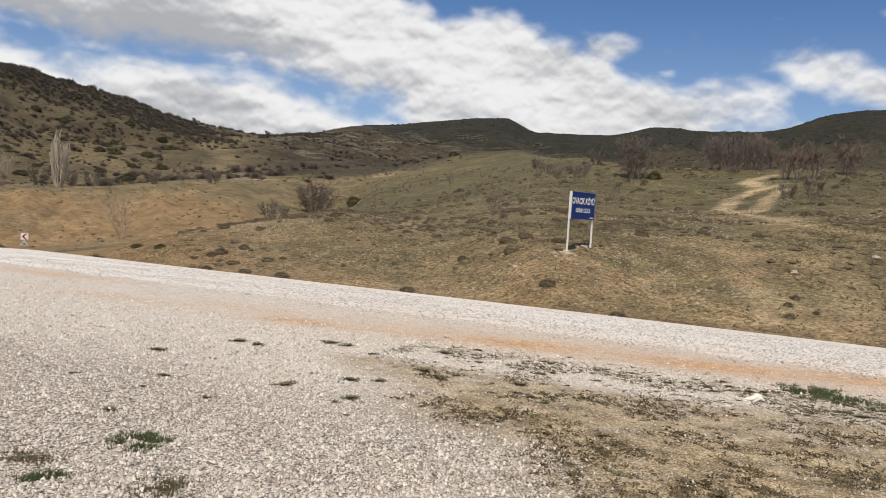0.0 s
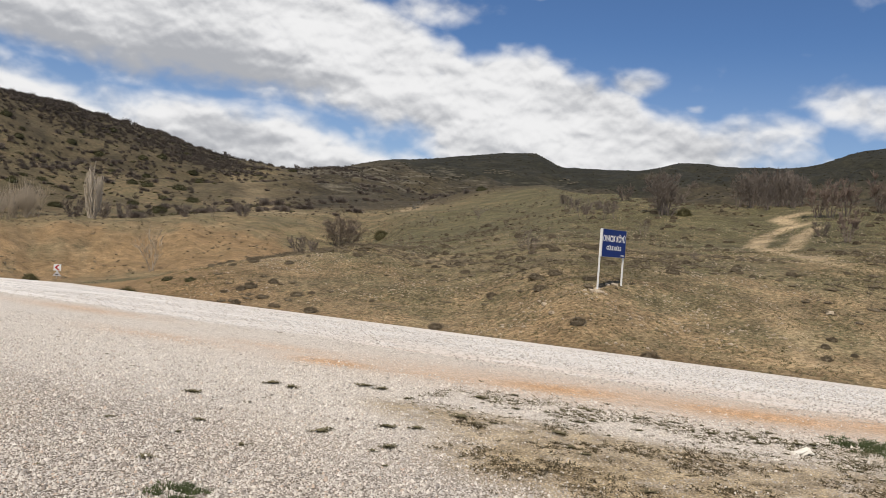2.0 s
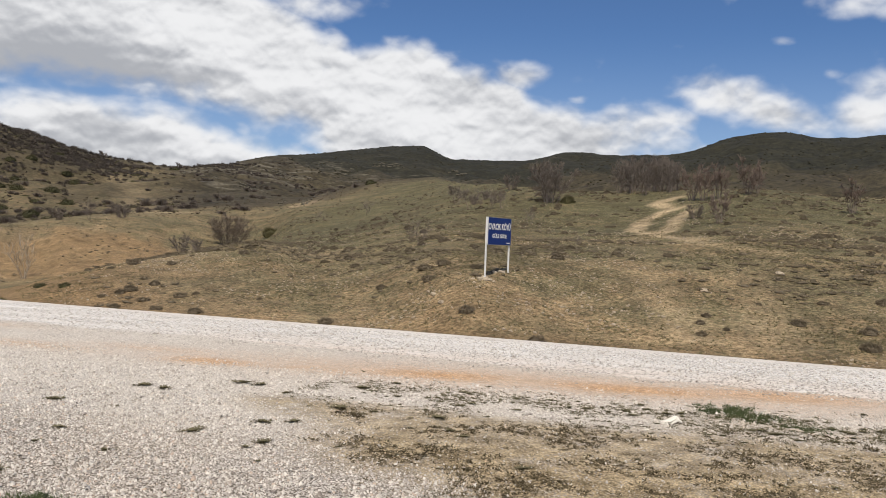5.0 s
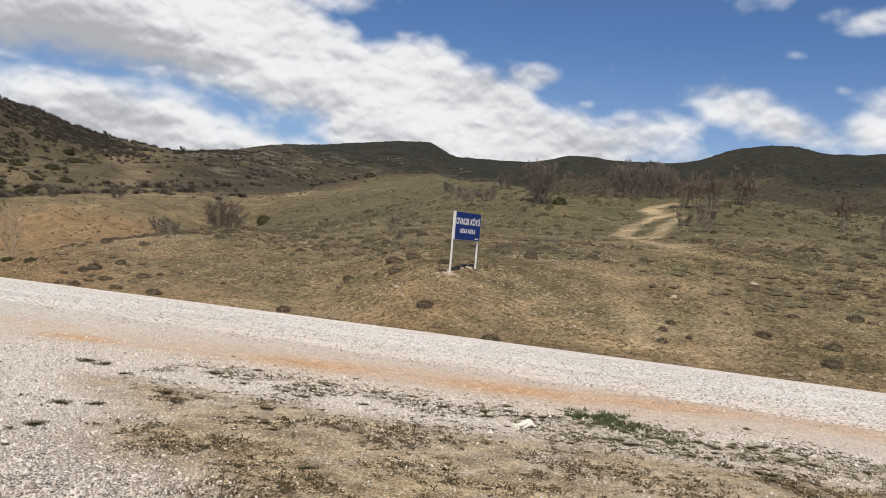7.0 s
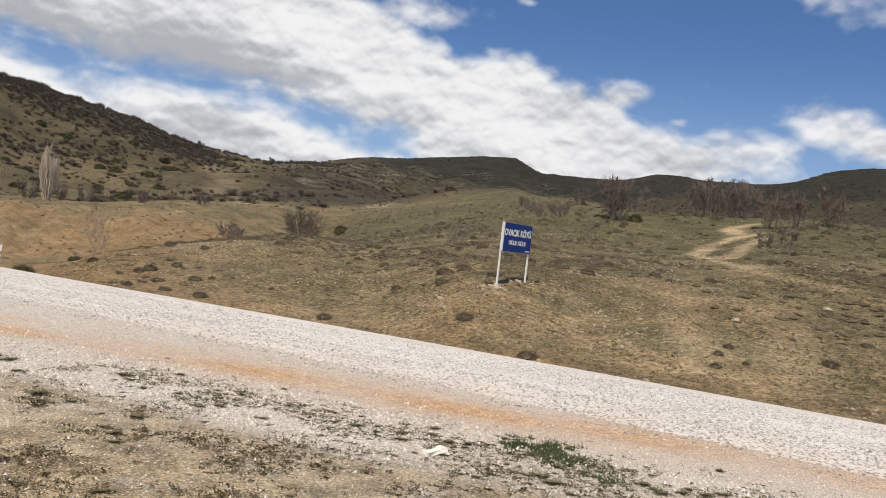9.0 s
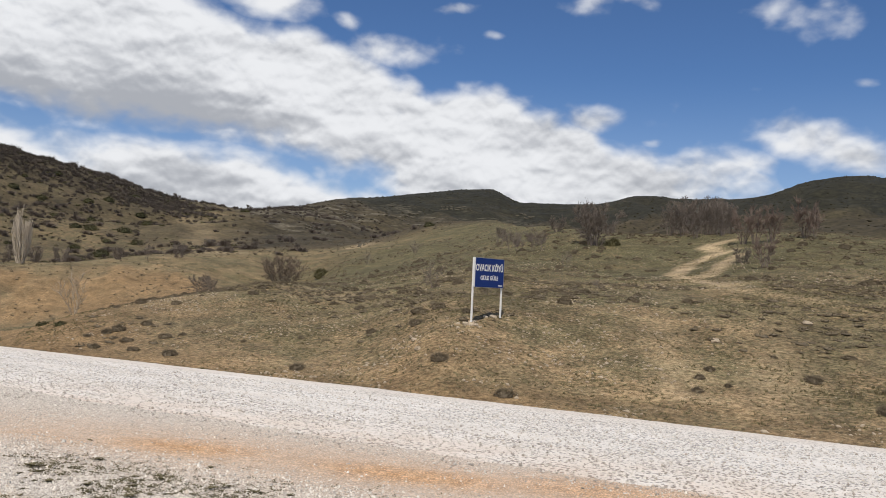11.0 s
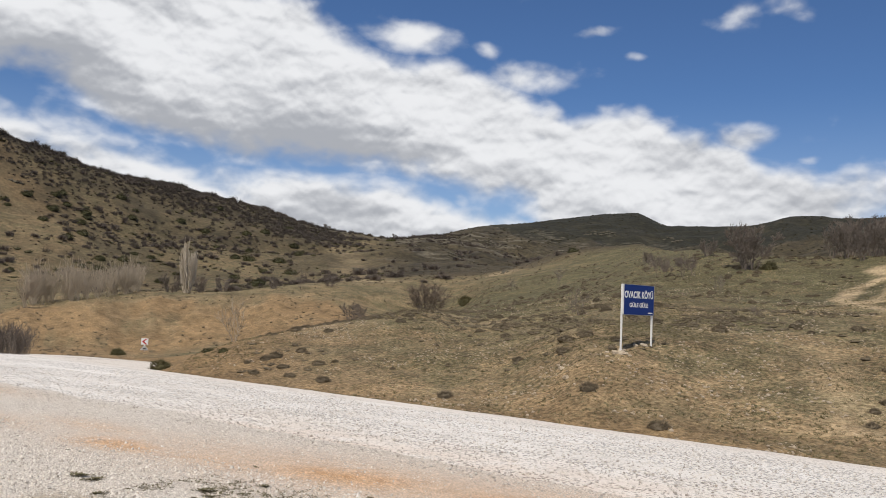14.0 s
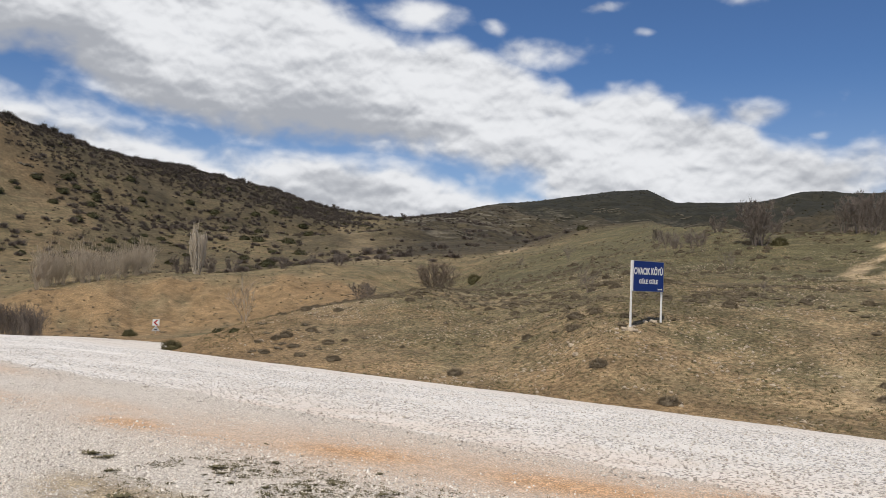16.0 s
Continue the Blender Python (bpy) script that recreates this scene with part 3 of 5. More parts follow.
def land_z(x, y):
    """Heights of the built land under arrays of places."""
    az, r = np.degrees(np.arctan2(x - CX, y - CY)), np.hypot(x - CX, y - CY)
    i, j = np.clip(np.searchsorted(GRID_AZ, az) - 1, 0, len(GRID_AZ) - 2), np.clip(np.searchsorted(GRID_R, r) - 1, 0, len(GRID_R) - 2)
    u, v = (az - GRID_AZ[i]) / (GRID_AZ[i + 1] - GRID_AZ[i]), (r - GRID_R[j]) / (GRID_R[j + 1] - GRID_R[j])
    return (GRID[i, j] * (1 - v) + GRID[i, j + 1] * v) * (1 - u) + (GRID[i + 1, j] * (1 - v) + GRID[i + 1, j + 1] * v) * u


def build_ground():
    azs = np.concatenate([np.arange(-180, -88, 3.0), np.arange(-88, -70, 0.95), np.arange(-70, 22, 0.25), np.arange(22, 40, 0.6), np.arange(40, 180, 3.0)])
    rs = [0.0]
    r = 0.35
    while r < 1700:
        rs.append(r)
        r *= 1.0145 if r > 14 else 1.025
    rs += [2200, 3000, 4500]
    GRID_AZ.extend(azs.tolist())
    GRID_R.extend(rs[1:])
    verts, cover, stain = [], [], []
    for az in azs:
        row = ground_row(az, np.array(rs[1:]))
        GRID.append(row[2])
        for r, x, y, z, d in zip(rs[1:], *(q.tolist() for q in row)):
            verts.append((x, y, z))
            d = d if r < 130 else 99.0
            lot = 1 - step(d, ROAD_HALF + 0.2, ROAD_HALF + 0.7)
            bare, dusty = 0.0, 0.0
            if 25 < r < 120:
                wob = 0.5 * noise.noise(Vector((x * 0.4, y * 0.4, 7)))
                if y > 38 and x > -14:
                    t = min(near_line(lane, x, y) for lane in LANES)
                    dusty = (1 - step(t + wob * 0.6, 0.3, 1.0)) * (0.35 + 0.65 * step(-x, -1.0, 4.5))
                if y < 42:
                    t = min(near_line(lane, x, y) for lane in STREAKS)
                    dusty = max(dusty, 0.40 * (1 - step(t + wob * 1.4, 0.0, 1.7)) * (1 - step(y, 27, 40)))
                    bare = max(bare, 0.5 * blob(x, y, -8, 27, 6, 1.6, 5))
            if -44 < az < -35 and 150 < r < 420:
                dusty = 0.42 * (1 - step(near_line(SCREE, x, y) + 3.0 * noise.noise(Vector((x * 0.12, y * 0.12, 3))), 1.0, 8.0))
            if -40 < az < -12 and 28 < r < 80:
                edge = float(smooth_line(*zip(*((a, q) for a, q, _ in SHOULDER)), az))
                dusty = max(dusty, 0.42 * math.exp(-(((r - 1.04 * edge) / (0.055 * edge)) ** 2)) * step(noise.noise(Vector((x * 0.22, y * 0.3, 14))), -0.25, 0.25))
            if -34 < az < -23 and 100 < r < 300:
                dusty = 0.95 * (1 - step(near_line(RIM, x, y) + 1.6 * noise.noise(Vector((x * 0.3, y * 0.3, 3))), 0.6, 4.2))
            if -64 < az < -31 and 70 < r < 150:
                bare = max(bare, (0.95 + 0.9 * noise.noise(Vector((x * 0.09, y * 0.09, 2))) + 0.5 * noise.noise(Vector((az * 1.3, r * 0.05, 4)))) * step(r, 95, 108) * (1 - step(r, 128, 140)) * step(az, -66, -60) * (1 - step(az + 4 * noise.noise(Vector((x * 0.05, y * 0.05, 6))), -42, -34)))
            if az < -56 and 220 < r < 360:
                bare = max(bare, (0.1 + 1.6 * noise.noise(Vector((x * 0.03, y * 0.03, 2)))) * step(r, 220, 250) * (1 - step(az, -62, -56)))
            if d < 16:
                bare = max(bare, 1.0 * step(d, 3, 4) * (1 - step(d, 6, 17)) * (1 - 0.5 * step(x, -3, 4)))
            # scrub cover; near 1 on the far mountain it also carries painted cloud shadow
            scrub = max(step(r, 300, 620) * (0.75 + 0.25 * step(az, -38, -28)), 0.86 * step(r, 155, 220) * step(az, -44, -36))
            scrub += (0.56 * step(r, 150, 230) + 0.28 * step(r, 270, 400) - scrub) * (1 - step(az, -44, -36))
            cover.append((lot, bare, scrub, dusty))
            o = 0.0
            if r < 25:
                o = max(0.95 * blob(x, y, -1.6, 9.1, 1.3, 0.5, 10), 1.0 * blob(x, y, 0.6, 9.38, 1.5, 0.5, 9), 0.85 * blob(x, y, 2.1, 9.75, 1.5, 0.6, 10), 0.95 * blob(x, y, -4.45, 8.56, 0.8, 0.33, 5), 0.6 * blob(x, y, -3.0, 8.7, 1.4, 0.4, 5), 0.55 * blob(x, y, -7.4, 8.5, 1.6, 0.35, 0), 0.5 * blob(x, y, -5.7, 9.1, 1.3, 0.35, 0), 0.5 * blob(x, y, -11, 10.1, 2.0, 0.4, 0), 0.6 * blob(x, y, 4.2, 9.9, 2.2, 0.6, 0), 0.58 * blob(x, y, -0.6, 9.25, 4.8, 0.95, 5))
            b = float(earthy(x, y)) if r < 25 else 0.0
            crag = step(az, -43, -38) * (1 - step(az, -21, -16)) * step(r, 250, 330) * (1 - step(r, 520, 700)) if r > 180 else 0.0
            stain.append((o, b, crag, 1.0))
    n, k = len(azs), len(rs) - 1
    faces = []
    for i in range(n):
        j = (i + 1) % n
        for q in range(k - 1):
            faces.append((i * k + q, i * k + q + 1, j * k + q + 1, j * k + q))
    hub = len(verts)
    verts.append((CX, CY, ground_z(CX, CY)))
    cover.append((1, 0, 0, 0))
    stain.append((0, 0.3, 0, 1))
    faces += [(hub, i * k, ((i + 1) % n) * k) for i in range(n)]
    me = mesh_of("ground", verts, faces, GROUND, True)
    for name, data in (("cover", cover), ("stain", stain)):
        layer = me.color_attributes.new(name, "FLOAT_COLOR", "POINT")
        layer.data.foreach_set("color", np.array(data, np.float32).ravel())
    me.update()
    if me.polygons[0].normal.z < 0:
        me.flip_normals()
    return tagged(new("ground", me), "dry hilly steppe with olive turf, bare soil and a gravel lay-by", "ground", kind="structure")


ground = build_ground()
GRID, GRID_AZ, GRID_R = np.array(GRID), np.array(GRID_AZ), np.array(GRID_R)


def build_road():
    verts, faces, tone = [], [], []
    across = [-4.1, -3.3, -1.3, 0.0, 1.6, 2.3, ROAD_HALF, ROAD_HALF, ROAD_HALF + 0.10]
    for (x, y, z), (tx, ty) in zip(ROAD_PTS, ROAD_DIR):
        for i, d in enumerate(across):
            if i == 0:
                d += 0.35 * noise.noise(Vector((x * 0.5, y * 0.5, 2))) + 0.12 * noise.noise(Vector((x * 2.3, y * 2.3, 5)))
            elif i >= 5:
                d += 0.05 * noise.noise(Vector((x * 0.7, y * 0.7, 2)))
            px, py = x + ty * d, y - tx * d
            top = z - CAMBER * max(d, -3.5) + (-0.045, 0.012, 0.03, 0.03, 0.03, 0.03, 0.03, 0.03, 0.03)[i]
            verts.append((px, py, top if i < 8 else z - 0.36))
            rust = (0.8, 0.3, 0, 0, 0, 0, 0, 0, 0)[i] * step(px, -9, -4) * (1 - step(px, 4, 9))
            tone.append((rust, max((0, 0, 0, 0, 0, 0.6, 1, 1, 1)[i], 0.8 * step(-px, 18, 30)), 0, 1))
    k = len(across)
    for i in range(len(ROAD_PTS) - 1):
        for q in (0, 1, 2, 3, 4, 5, 7):
            faces.append((i * k + q, i * k + q + 1, (i + 1) * k + q + 1, (i + 1) * k + q))
    me = mesh_of("road", verts, faces, ROADMAT, True)
    me.color_attributes.new("edge", "FLOAT_COLOR", "POINT").data.foreach_set("color", np.array(tone, np.float32).ravel())
    if me.polygons[0].normal.z < 0:
        me.flip_normals()
    return tagged(new("road", me), "pale worn chip-sealed country road curving downhill", "road", kind="structure")


build_road()


# ---- tubes and plants ----
def tube(verts, faces, pts, radii, sides=4):
    """Adds a tapered tube along pts."""
    base = len(verts)
    for i, (p, rad) in enumerate(zip(pts, radii)):
        ahead = (pts[min(i + 1, len(pts) - 1)] - pts[max(i - 1, 0)]).normalized()
        side = ahead.cross(Vector((0.31, 0.83, 0.46))).normalized()
        up = ahead.cross(side)
        for k in range(sides):
            a = 2 * math.pi * k / sides
            verts.append(p + side * (rad * math.cos(a)) + up * (rad * math.sin(a)))
    for i in range(len(pts) - 1):
        for k in range(sides):
            a, b = base + i * sides + k, base + i * sides + (k + 1) % sides
            faces.append((a, b, b + sides, a + sides))


def bare_plant(name, seed, height, stems, spread, limbs, twigs, upright, thick, label, category, bark=None, twig_mat=None, fine=0.004):
    """A leafless tree or bush: stems with limbs, and a crown of fine twigs."""
    rnd = random.Random(seed)
    wood, crown = ([], []), ([], [])

    def grow(start, way, length, rad, depth):
        pts, p, w = [start], start.copy(), way.normalized()
        count = (6, 4, 2, 2)[depth]
        for i in range(count):
            w = (w + Vector((rnd.uniform(-1, 1), rnd.uniform(-1, 1), rnd.uniform(-0.5, 1) * upright)) * (0.22 if depth < 2 else 0.3)).normalized()
            p = p + w * (length / count)
            pts.append(p.copy())
        store = wood if depth < 2 else crown
        if depth == 3:
            side = w.cross(Vector((rnd.gauss(0, 1), rnd.gauss(0, 1), rnd.gauss(0, 1)))).normalized() * fine * 1.2
            k = len(crown[0])
            crown[0].extend((pts[0] - side, pts[0] + side, pts[-1]))
            crown[1].append((k, k + 1, k + 2))
            return
        tube(*store, pts, [max(rad * (1 - 0.8 * i / count), fine) for i in range(count + 1)], 5 if depth == 0 else 3)
        kids = limbs if depth == 0 else (limbs if depth == 1 else twigs)
        for _ in range(kids):
            f = rnd.uniform(0.25 if depth == 0 else 0.15, 1.0)
            i = min(int(f * count), count - 1)
            at = pts[i].lerp(pts[i + 1], f * count - i)
            out = Vector((rnd.gauss(0, 1), rnd.gauss(0, 1), rnd.gauss(0, 0.6))).normalized()
            grow(at, (w * upright + out * 0.9 + Vector((0, 0, 0.35))), length * rnd.uniform(0.32, 0.58), rad * 0.42 * (1.1 - 0.6 * f), depth + 1)

    for s in range(stems):
        a = rnd.uniform(0, 2 * math.pi)
        lean = Vector((math.cos(a) * spread, math.sin(a) * spread, 1.0))
        start = Vector((math.cos(a), math.sin(a), 0)) * ((0.34 if stems > 50 else spread * 0.25) * height * rnd.random() * (stems > 1))
        start.z = -0.12
        grow(start, lean * 1.0, height * rnd.uniform(0.55, 0.8), thick * rnd.uniform(0.7, 1.0), 0)
    root = new(name)
    tagged(root, label, category)
    for kind, (v, f), mat in (("trunk", wood, bark or BARK), ("crown", crown, twig_mat or TWIG)):
        ob = new(kind, mesh_of(kind, v, f, mat))
        ob.parent = root
    return root


def bristles(verts, faces, rnd, count, rx, ry, height, reach, wide):
    """Fine short sprigs all over a lumpy dome."""
    lump = Vector((rnd.uniform(0, 50), rnd.uniform(0, 50), 0))
    for _ in range(count):
        a, up = rnd.uniform(0, 2 * math.pi), rnd.random()
        k = math.sqrt(1 - up * up)
        q = Vector((math.cos(a) * k, math.sin(a) * k, up))
        s = 0.70 + 0.32 * noise.noise(q * 1.8 + lump) + 0.16 * noise.noise(q * 5.0 + lump)
        base = Vector((q.x * rx * s, q.y * ry * s, q.z * height * s))
        tip = base + (q + Vector((rnd.gauss(0, 0.55), rnd.gauss(0, 0.55), rnd.uniform(0.1, 0.8)))).normalized() * reach * rnd.uniform(0.5, 1.2)
        side = Vector((rnd.gauss(0, 1), rnd.gauss(0, 1), rnd.gauss(0, 0.4))).normalized() * wide * rnd.uniform(0.6, 1.3)
        n = len(verts)
        verts += [base * 0.93 - side, base * 0.93 + side, tip]
        faces.append((n, n + 1, n + 2))


def clump(name, seed, radius, height, mat, blades, label, category, long=1.0):
    """A low cushion plant: a dense dome of fine sprigs round a small dark heart."""
    rnd = random.Random(seed)
    bm = bmesh.new()
    bmesh.ops.create_icosphere(bm, subdivisions=2, radius=1.0)
    for v in bm.verts:
        q = v.co.copy()
        k = 0.62 + 0.25 * noise.noise(q * 2.1 + Vector((seed, 0, 0)))
        v.co = Vector((q.x * radius * long * k, q.y * radius * k, max(q.z * k, -0.15) * height))
    verts = [v.co.copy() for v in bm.verts]
    faces = [tuple(v.index for v in f.verts) for f in bm.faces]
    bm.free()
    bristles(verts, faces, rnd, blades, radius * long, radius, height, min(radius, height) * 0.34, radius * 0.016)
    ob = new(name, mesh_of(name, verts, faces, mat))
    return tagged(ob, label, category)


def dome_plant(name, seed, height, width, stems, low, limbs, twigs, thick, fine, label, category, bark=None, twig_mat=None, foot=0.12, sub=9):
    """A leafless tree or bush: stems fan out from the foot and fill a rounded crown with fine twigs."""
    rnd = random.Random(seed)
    wood, crown = ([], []), ([], [])
    middle = Vector((0, 0, height * 0.30))

    def shoot(store, start, way, length, rad, count, sides):
        pts, p, w = [start.copy()], start.copy(), way.normalized()
        for _ in range(count):
            w = (w + Vector((rnd.gauss(0, 0.16), rnd.gauss(0, 0.16), 0.05 + rnd.gauss(0, 0.12)))).normalized()
            p = p + w * (length / count)
            pts.append(p.copy())
        tube(*store, pts, [max(rad * (1 - 0.75 * i / count), fine) for i in range(count + 1)], sides)
        return pts, w

    for s in range(stems):
        a, k = rnd.uniform(0, 2 * math.pi), math.sqrt(rnd.uniform(0.02, 1.0)) * rnd.uniform(0.8, 1.0)
        tip = Vector((math.cos(a) * k * width / 2, math.sin(a) * k * width / 2, height * (low + (1 - low) * math.sqrt(max(0.0, 1 - k * k)) * rnd.uniform(0.78, 1.03))))
        start = Vector((math.cos(a) * foot * width * k, math.sin(a) * foot * width * k, -0.12))
        pts = []
        for i in range(8):
            f = i / 7
            bow = f ** 1.25
            pts.append(Vector((start.x + (tip.x - start.x) * bow + rnd.gauss(0, 0.012) * height, start.y + (tip.y - start.y) * bow + rnd.gauss(0, 0.012) * height, start.z + (tip.z - start.z) * (f ** 0.92))))
        tube(*wood, pts, [max(thick * rnd.uniform(0.7, 1.0) * (1 - 0.85 * i / 7), fine) for i in range(8)], 5)
        for _ in range(limbs):
            f = rnd.uniform(0.22, 0.98) * 6.999
            at = pts[int(f)].lerp(pts[int(f) + 1], f - int(f))
            out = (at - middle).normalized()
            way = out * 0.8 + Vector((rnd.gauss(0, 0.6), rnd.gauss(0, 0.6), 0.35 + rnd.gauss(0, 0.3)))
            reach, w = shoot(wood, at, way, height * rnd.uniform(0.13, 0.26) * (1.15 - 0.07 * f), thick * 0.35 * (1.1 - f / 8), 3, 3)
            for _ in range(twigs):
                g = rnd.uniform(0.1, 1.0) * 2.999
                at2 = reach[int(g)].lerp(reach[int(g) + 1], g - int(g))
                fine_pts, w2 = shoot(crown, at2, w + Vector((rnd.gauss(0, 0.6), rnd.gauss(0, 0.6), 0.3 + rnd.gauss(0, 0.4))), height * rnd.uniform(0.06, 0.13), fine * 1.4, 2, 3)
                for _ in range(sub):
                    root_at = fine_pts[rnd.choice((0, 1))].lerp(fine_pts[rnd.choice((1, 2))], rnd.random())
                    side = Vector((rnd.gauss(0, 1), rnd.gauss(0, 1), rnd.gauss(0, 1))).normalized() * fine * 1.1
                    k3 = len(crown[0])
                    crown[0].extend((root_at - side, root_at + side, root_at + (w2 + Vector((rnd.gauss(0, 0.7), rnd.gauss(0, 0.7), 0.25 + rnd.gauss(0, 0.3)))).normalized() * height * rnd.uniform(0.04, 0.10)))
                    crown[1].append((k3, k3 + 1, k3 + 2))
    root = tagged(new(name), label, category)
    for kind, (v, f), mat in (("trunk", wood, bark or BARK), ("crown", crown, twig_mat or TWIG)):
        new(kind, mesh_of(kind, v, f, mat)).parent = root
    return root


def put(ob, x, y, turn=0.0, size=1.0, first=False, sink=0.0):
    m = pose(x, y, ground_z(x, y) - sink, 0, 0, turn)
    if not first:
        ob = copy_thing(ob, m)
    ob.matrix_basis = m @ Matrix.Diagonal((size, size, size, 1.0))
    return ob


BEARING = lambda a, r: (CX + r * math.sin(radians(a)), CY + r * math.cos(radians(a)))  # noqa: E731


# ---- the village sign ----
def box(bm, x0, x1, y0, y1, z0, z1, bevel=0.0):
    got = bmesh.ops.create_cube(bm, size=1.0, matrix=Matrix.LocRotScale(((x0 + x1) / 2, (y0 + y1) / 2, (z0 + z1) / 2), None, (x1 - x0, y1 - y0, z1 - z0)))
    if bevel:
        edges = list({e for v in got["verts"] for e in v.link_edges})
        bmesh.ops.bevel(bm, geom=edges, offset=bevel, segments=2, affect="EDGES")
    return bm


def lettering(name, text, size, x, y, z, width, mat, parent, rx=90):
    cu = bpy.data.curves.new(name, "FONT")
    cu.body, cu.size, cu.align_x, cu.align_y = text, size, "CENTER", "CENTER"
    cu.extrude, cu.offset, cu.resolution_u = 0.002, size * 0.03, 3
    tmp = bpy.data.objects.new(name, cu)
    me = bpy.data.meshes.new_from_object(tmp)
    bpy.data.objects.remove(tmp)
    xs = [v.co.x for v in me.vertices]
    me.transform(Matrix.Diagonal((width / (max(xs) - min(xs)), 1, 1, 1)))
    me.materials.append(mat)
    ob = new(name, me)
    ob.parent = parent
    ob.matrix_basis = pose(x, y, z, rx, 0, 0)
    return ob


SIGN_A, SIGN_B = Vector((-7.305, 29.565, 0.0)), Vector((-6.88, 31.24, 0.0))


def village_sign():
    wide = (SIGN_B - SIGN_A).length
    za, zb = ground_z(*SIGN_A.xy), ground_z(*SIGN_B.xy)
    root = tagged(new("village_sign"), "blue village farewell sign with white letters on two white posts", "sign")
    turn = math.degrees(math.atan2(SIGN_B.y - SIGN_A.y, SIGN_B.x - SIGN_A.x))
    root.matrix_basis = pose(SIGN_A.x, SIGN_A.y, za, 0, 0, turn)
    top = 2.72 - za
    for x, foot in ((0.0, -0.2), (wide, zb - za - 0.2)):
        part("post", box(bmesh.new(), x - 0.028, x + 0.028, -0.03, 0.028, foot, top, 0.006), WHITE, root)
    panel = part("panel", box(bmesh.new(), -0.02, wide + 0.03, -0.055, -0.033, top - 1.03, top - 0.005, 0.004), BLUE, root, "blue painted sheet-metal face")
    part("border", box(bmesh.new(), -0.05, 0.035, -0.064, -0.030, top - 1.03, top, 0.004), WHITE, panel, "white edge strip")
    for x0, x1, z0, z1 in ((0.035, wide + 0.045, top - 0.014, top + 0.004), (wide + 0.03, wide + 0.045, top - 1.03, top - 0.014), (0.035, wide + 0.03, top - 1.044, top - 1.03)):
        part("edging", box(bmesh.new(), x0, x1, -0.060, -0.032, z0, z1, 0.002), GREY, panel, "thin bare metal edge")
    mid = wide / 2 + 0.02
    lettering("lettering", "OVACIK KÖYÜ", 0.32, mid, -0.058, top - 0.36, wide * 0.95, WHITE, panel)
    lettering("lettering", "GÜLE GÜLE", 0.20, mid, -0.058, top - 0.71, wide * 0.62, WHITE, panel)
    part("small_print", box(bmesh.new(), wide - 0.30, wide - 0.04, -0.060, -0.054, top - 0.98, top - 0.94), WHITE, panel)
    return root


village_sign()


# ---- the chevron sign in the bend ----
def chevron_sign():
    x, y = -82.3, 65.3
    root = tagged(new("chevron_sign"), "small white road sign with a red arrow above a warning triangle", "road sign")
    to_eye = math.degrees(math.atan2(CY - y, CX - x))
    z = ground_z(x, y)
    root.matrix_basis = pose(x, y, z, 0, 0, to_eye + 90) @ Matrix.Diagonal((0.8, 0.8, 0.8, 1.0))
    part("post", box(bmesh.new(), -0.04, 0.04, 0.02, 0.08, -0.2, 2.0, 0.01), GREY, root)
    panel = part("panel", box(bmesh.new(), -0.5, 0.5, -0.02, 0.015, 1.15, 2.1, 0.01), WHITE, root)
    for s in (1, -1):
        bm = bmesh.new()
        face = [bm.verts.new(p) for p in ((-0.36, -0.03, 1.62), (0.1, -0.03, 1.62 + s * 0.42), (0.38, -0.03, 1.62 + s * 0.42), (-0.08, -0.03, 1.62))]
        bm.faces.new(face if s > 0 else face[::-1])
        bmesh.ops.solidify(bm, geom=bm.faces[:], thickness=0.006)
        part("arrow", bm, RED, panel)
    bm = bmesh.new()
    face = [bm.verts.new(p) for p in ((-0.62, -0.02, 0.35), (0.62, -0.02, 0.35), (0.0, -0.02, 1.2))]
    bm.faces.new(face)
    bmesh.ops.solidify(bm, geom=bm.faces[:], thickness=0.02)
    triangle = part("triangle", bm, WHITE, root)
    part("symbol", box(bmesh.new(), -0.2, 0.2, -0.032, -0.024, 0.48, 0.62), BLACK, triangle)
    return root


chevron_sign()


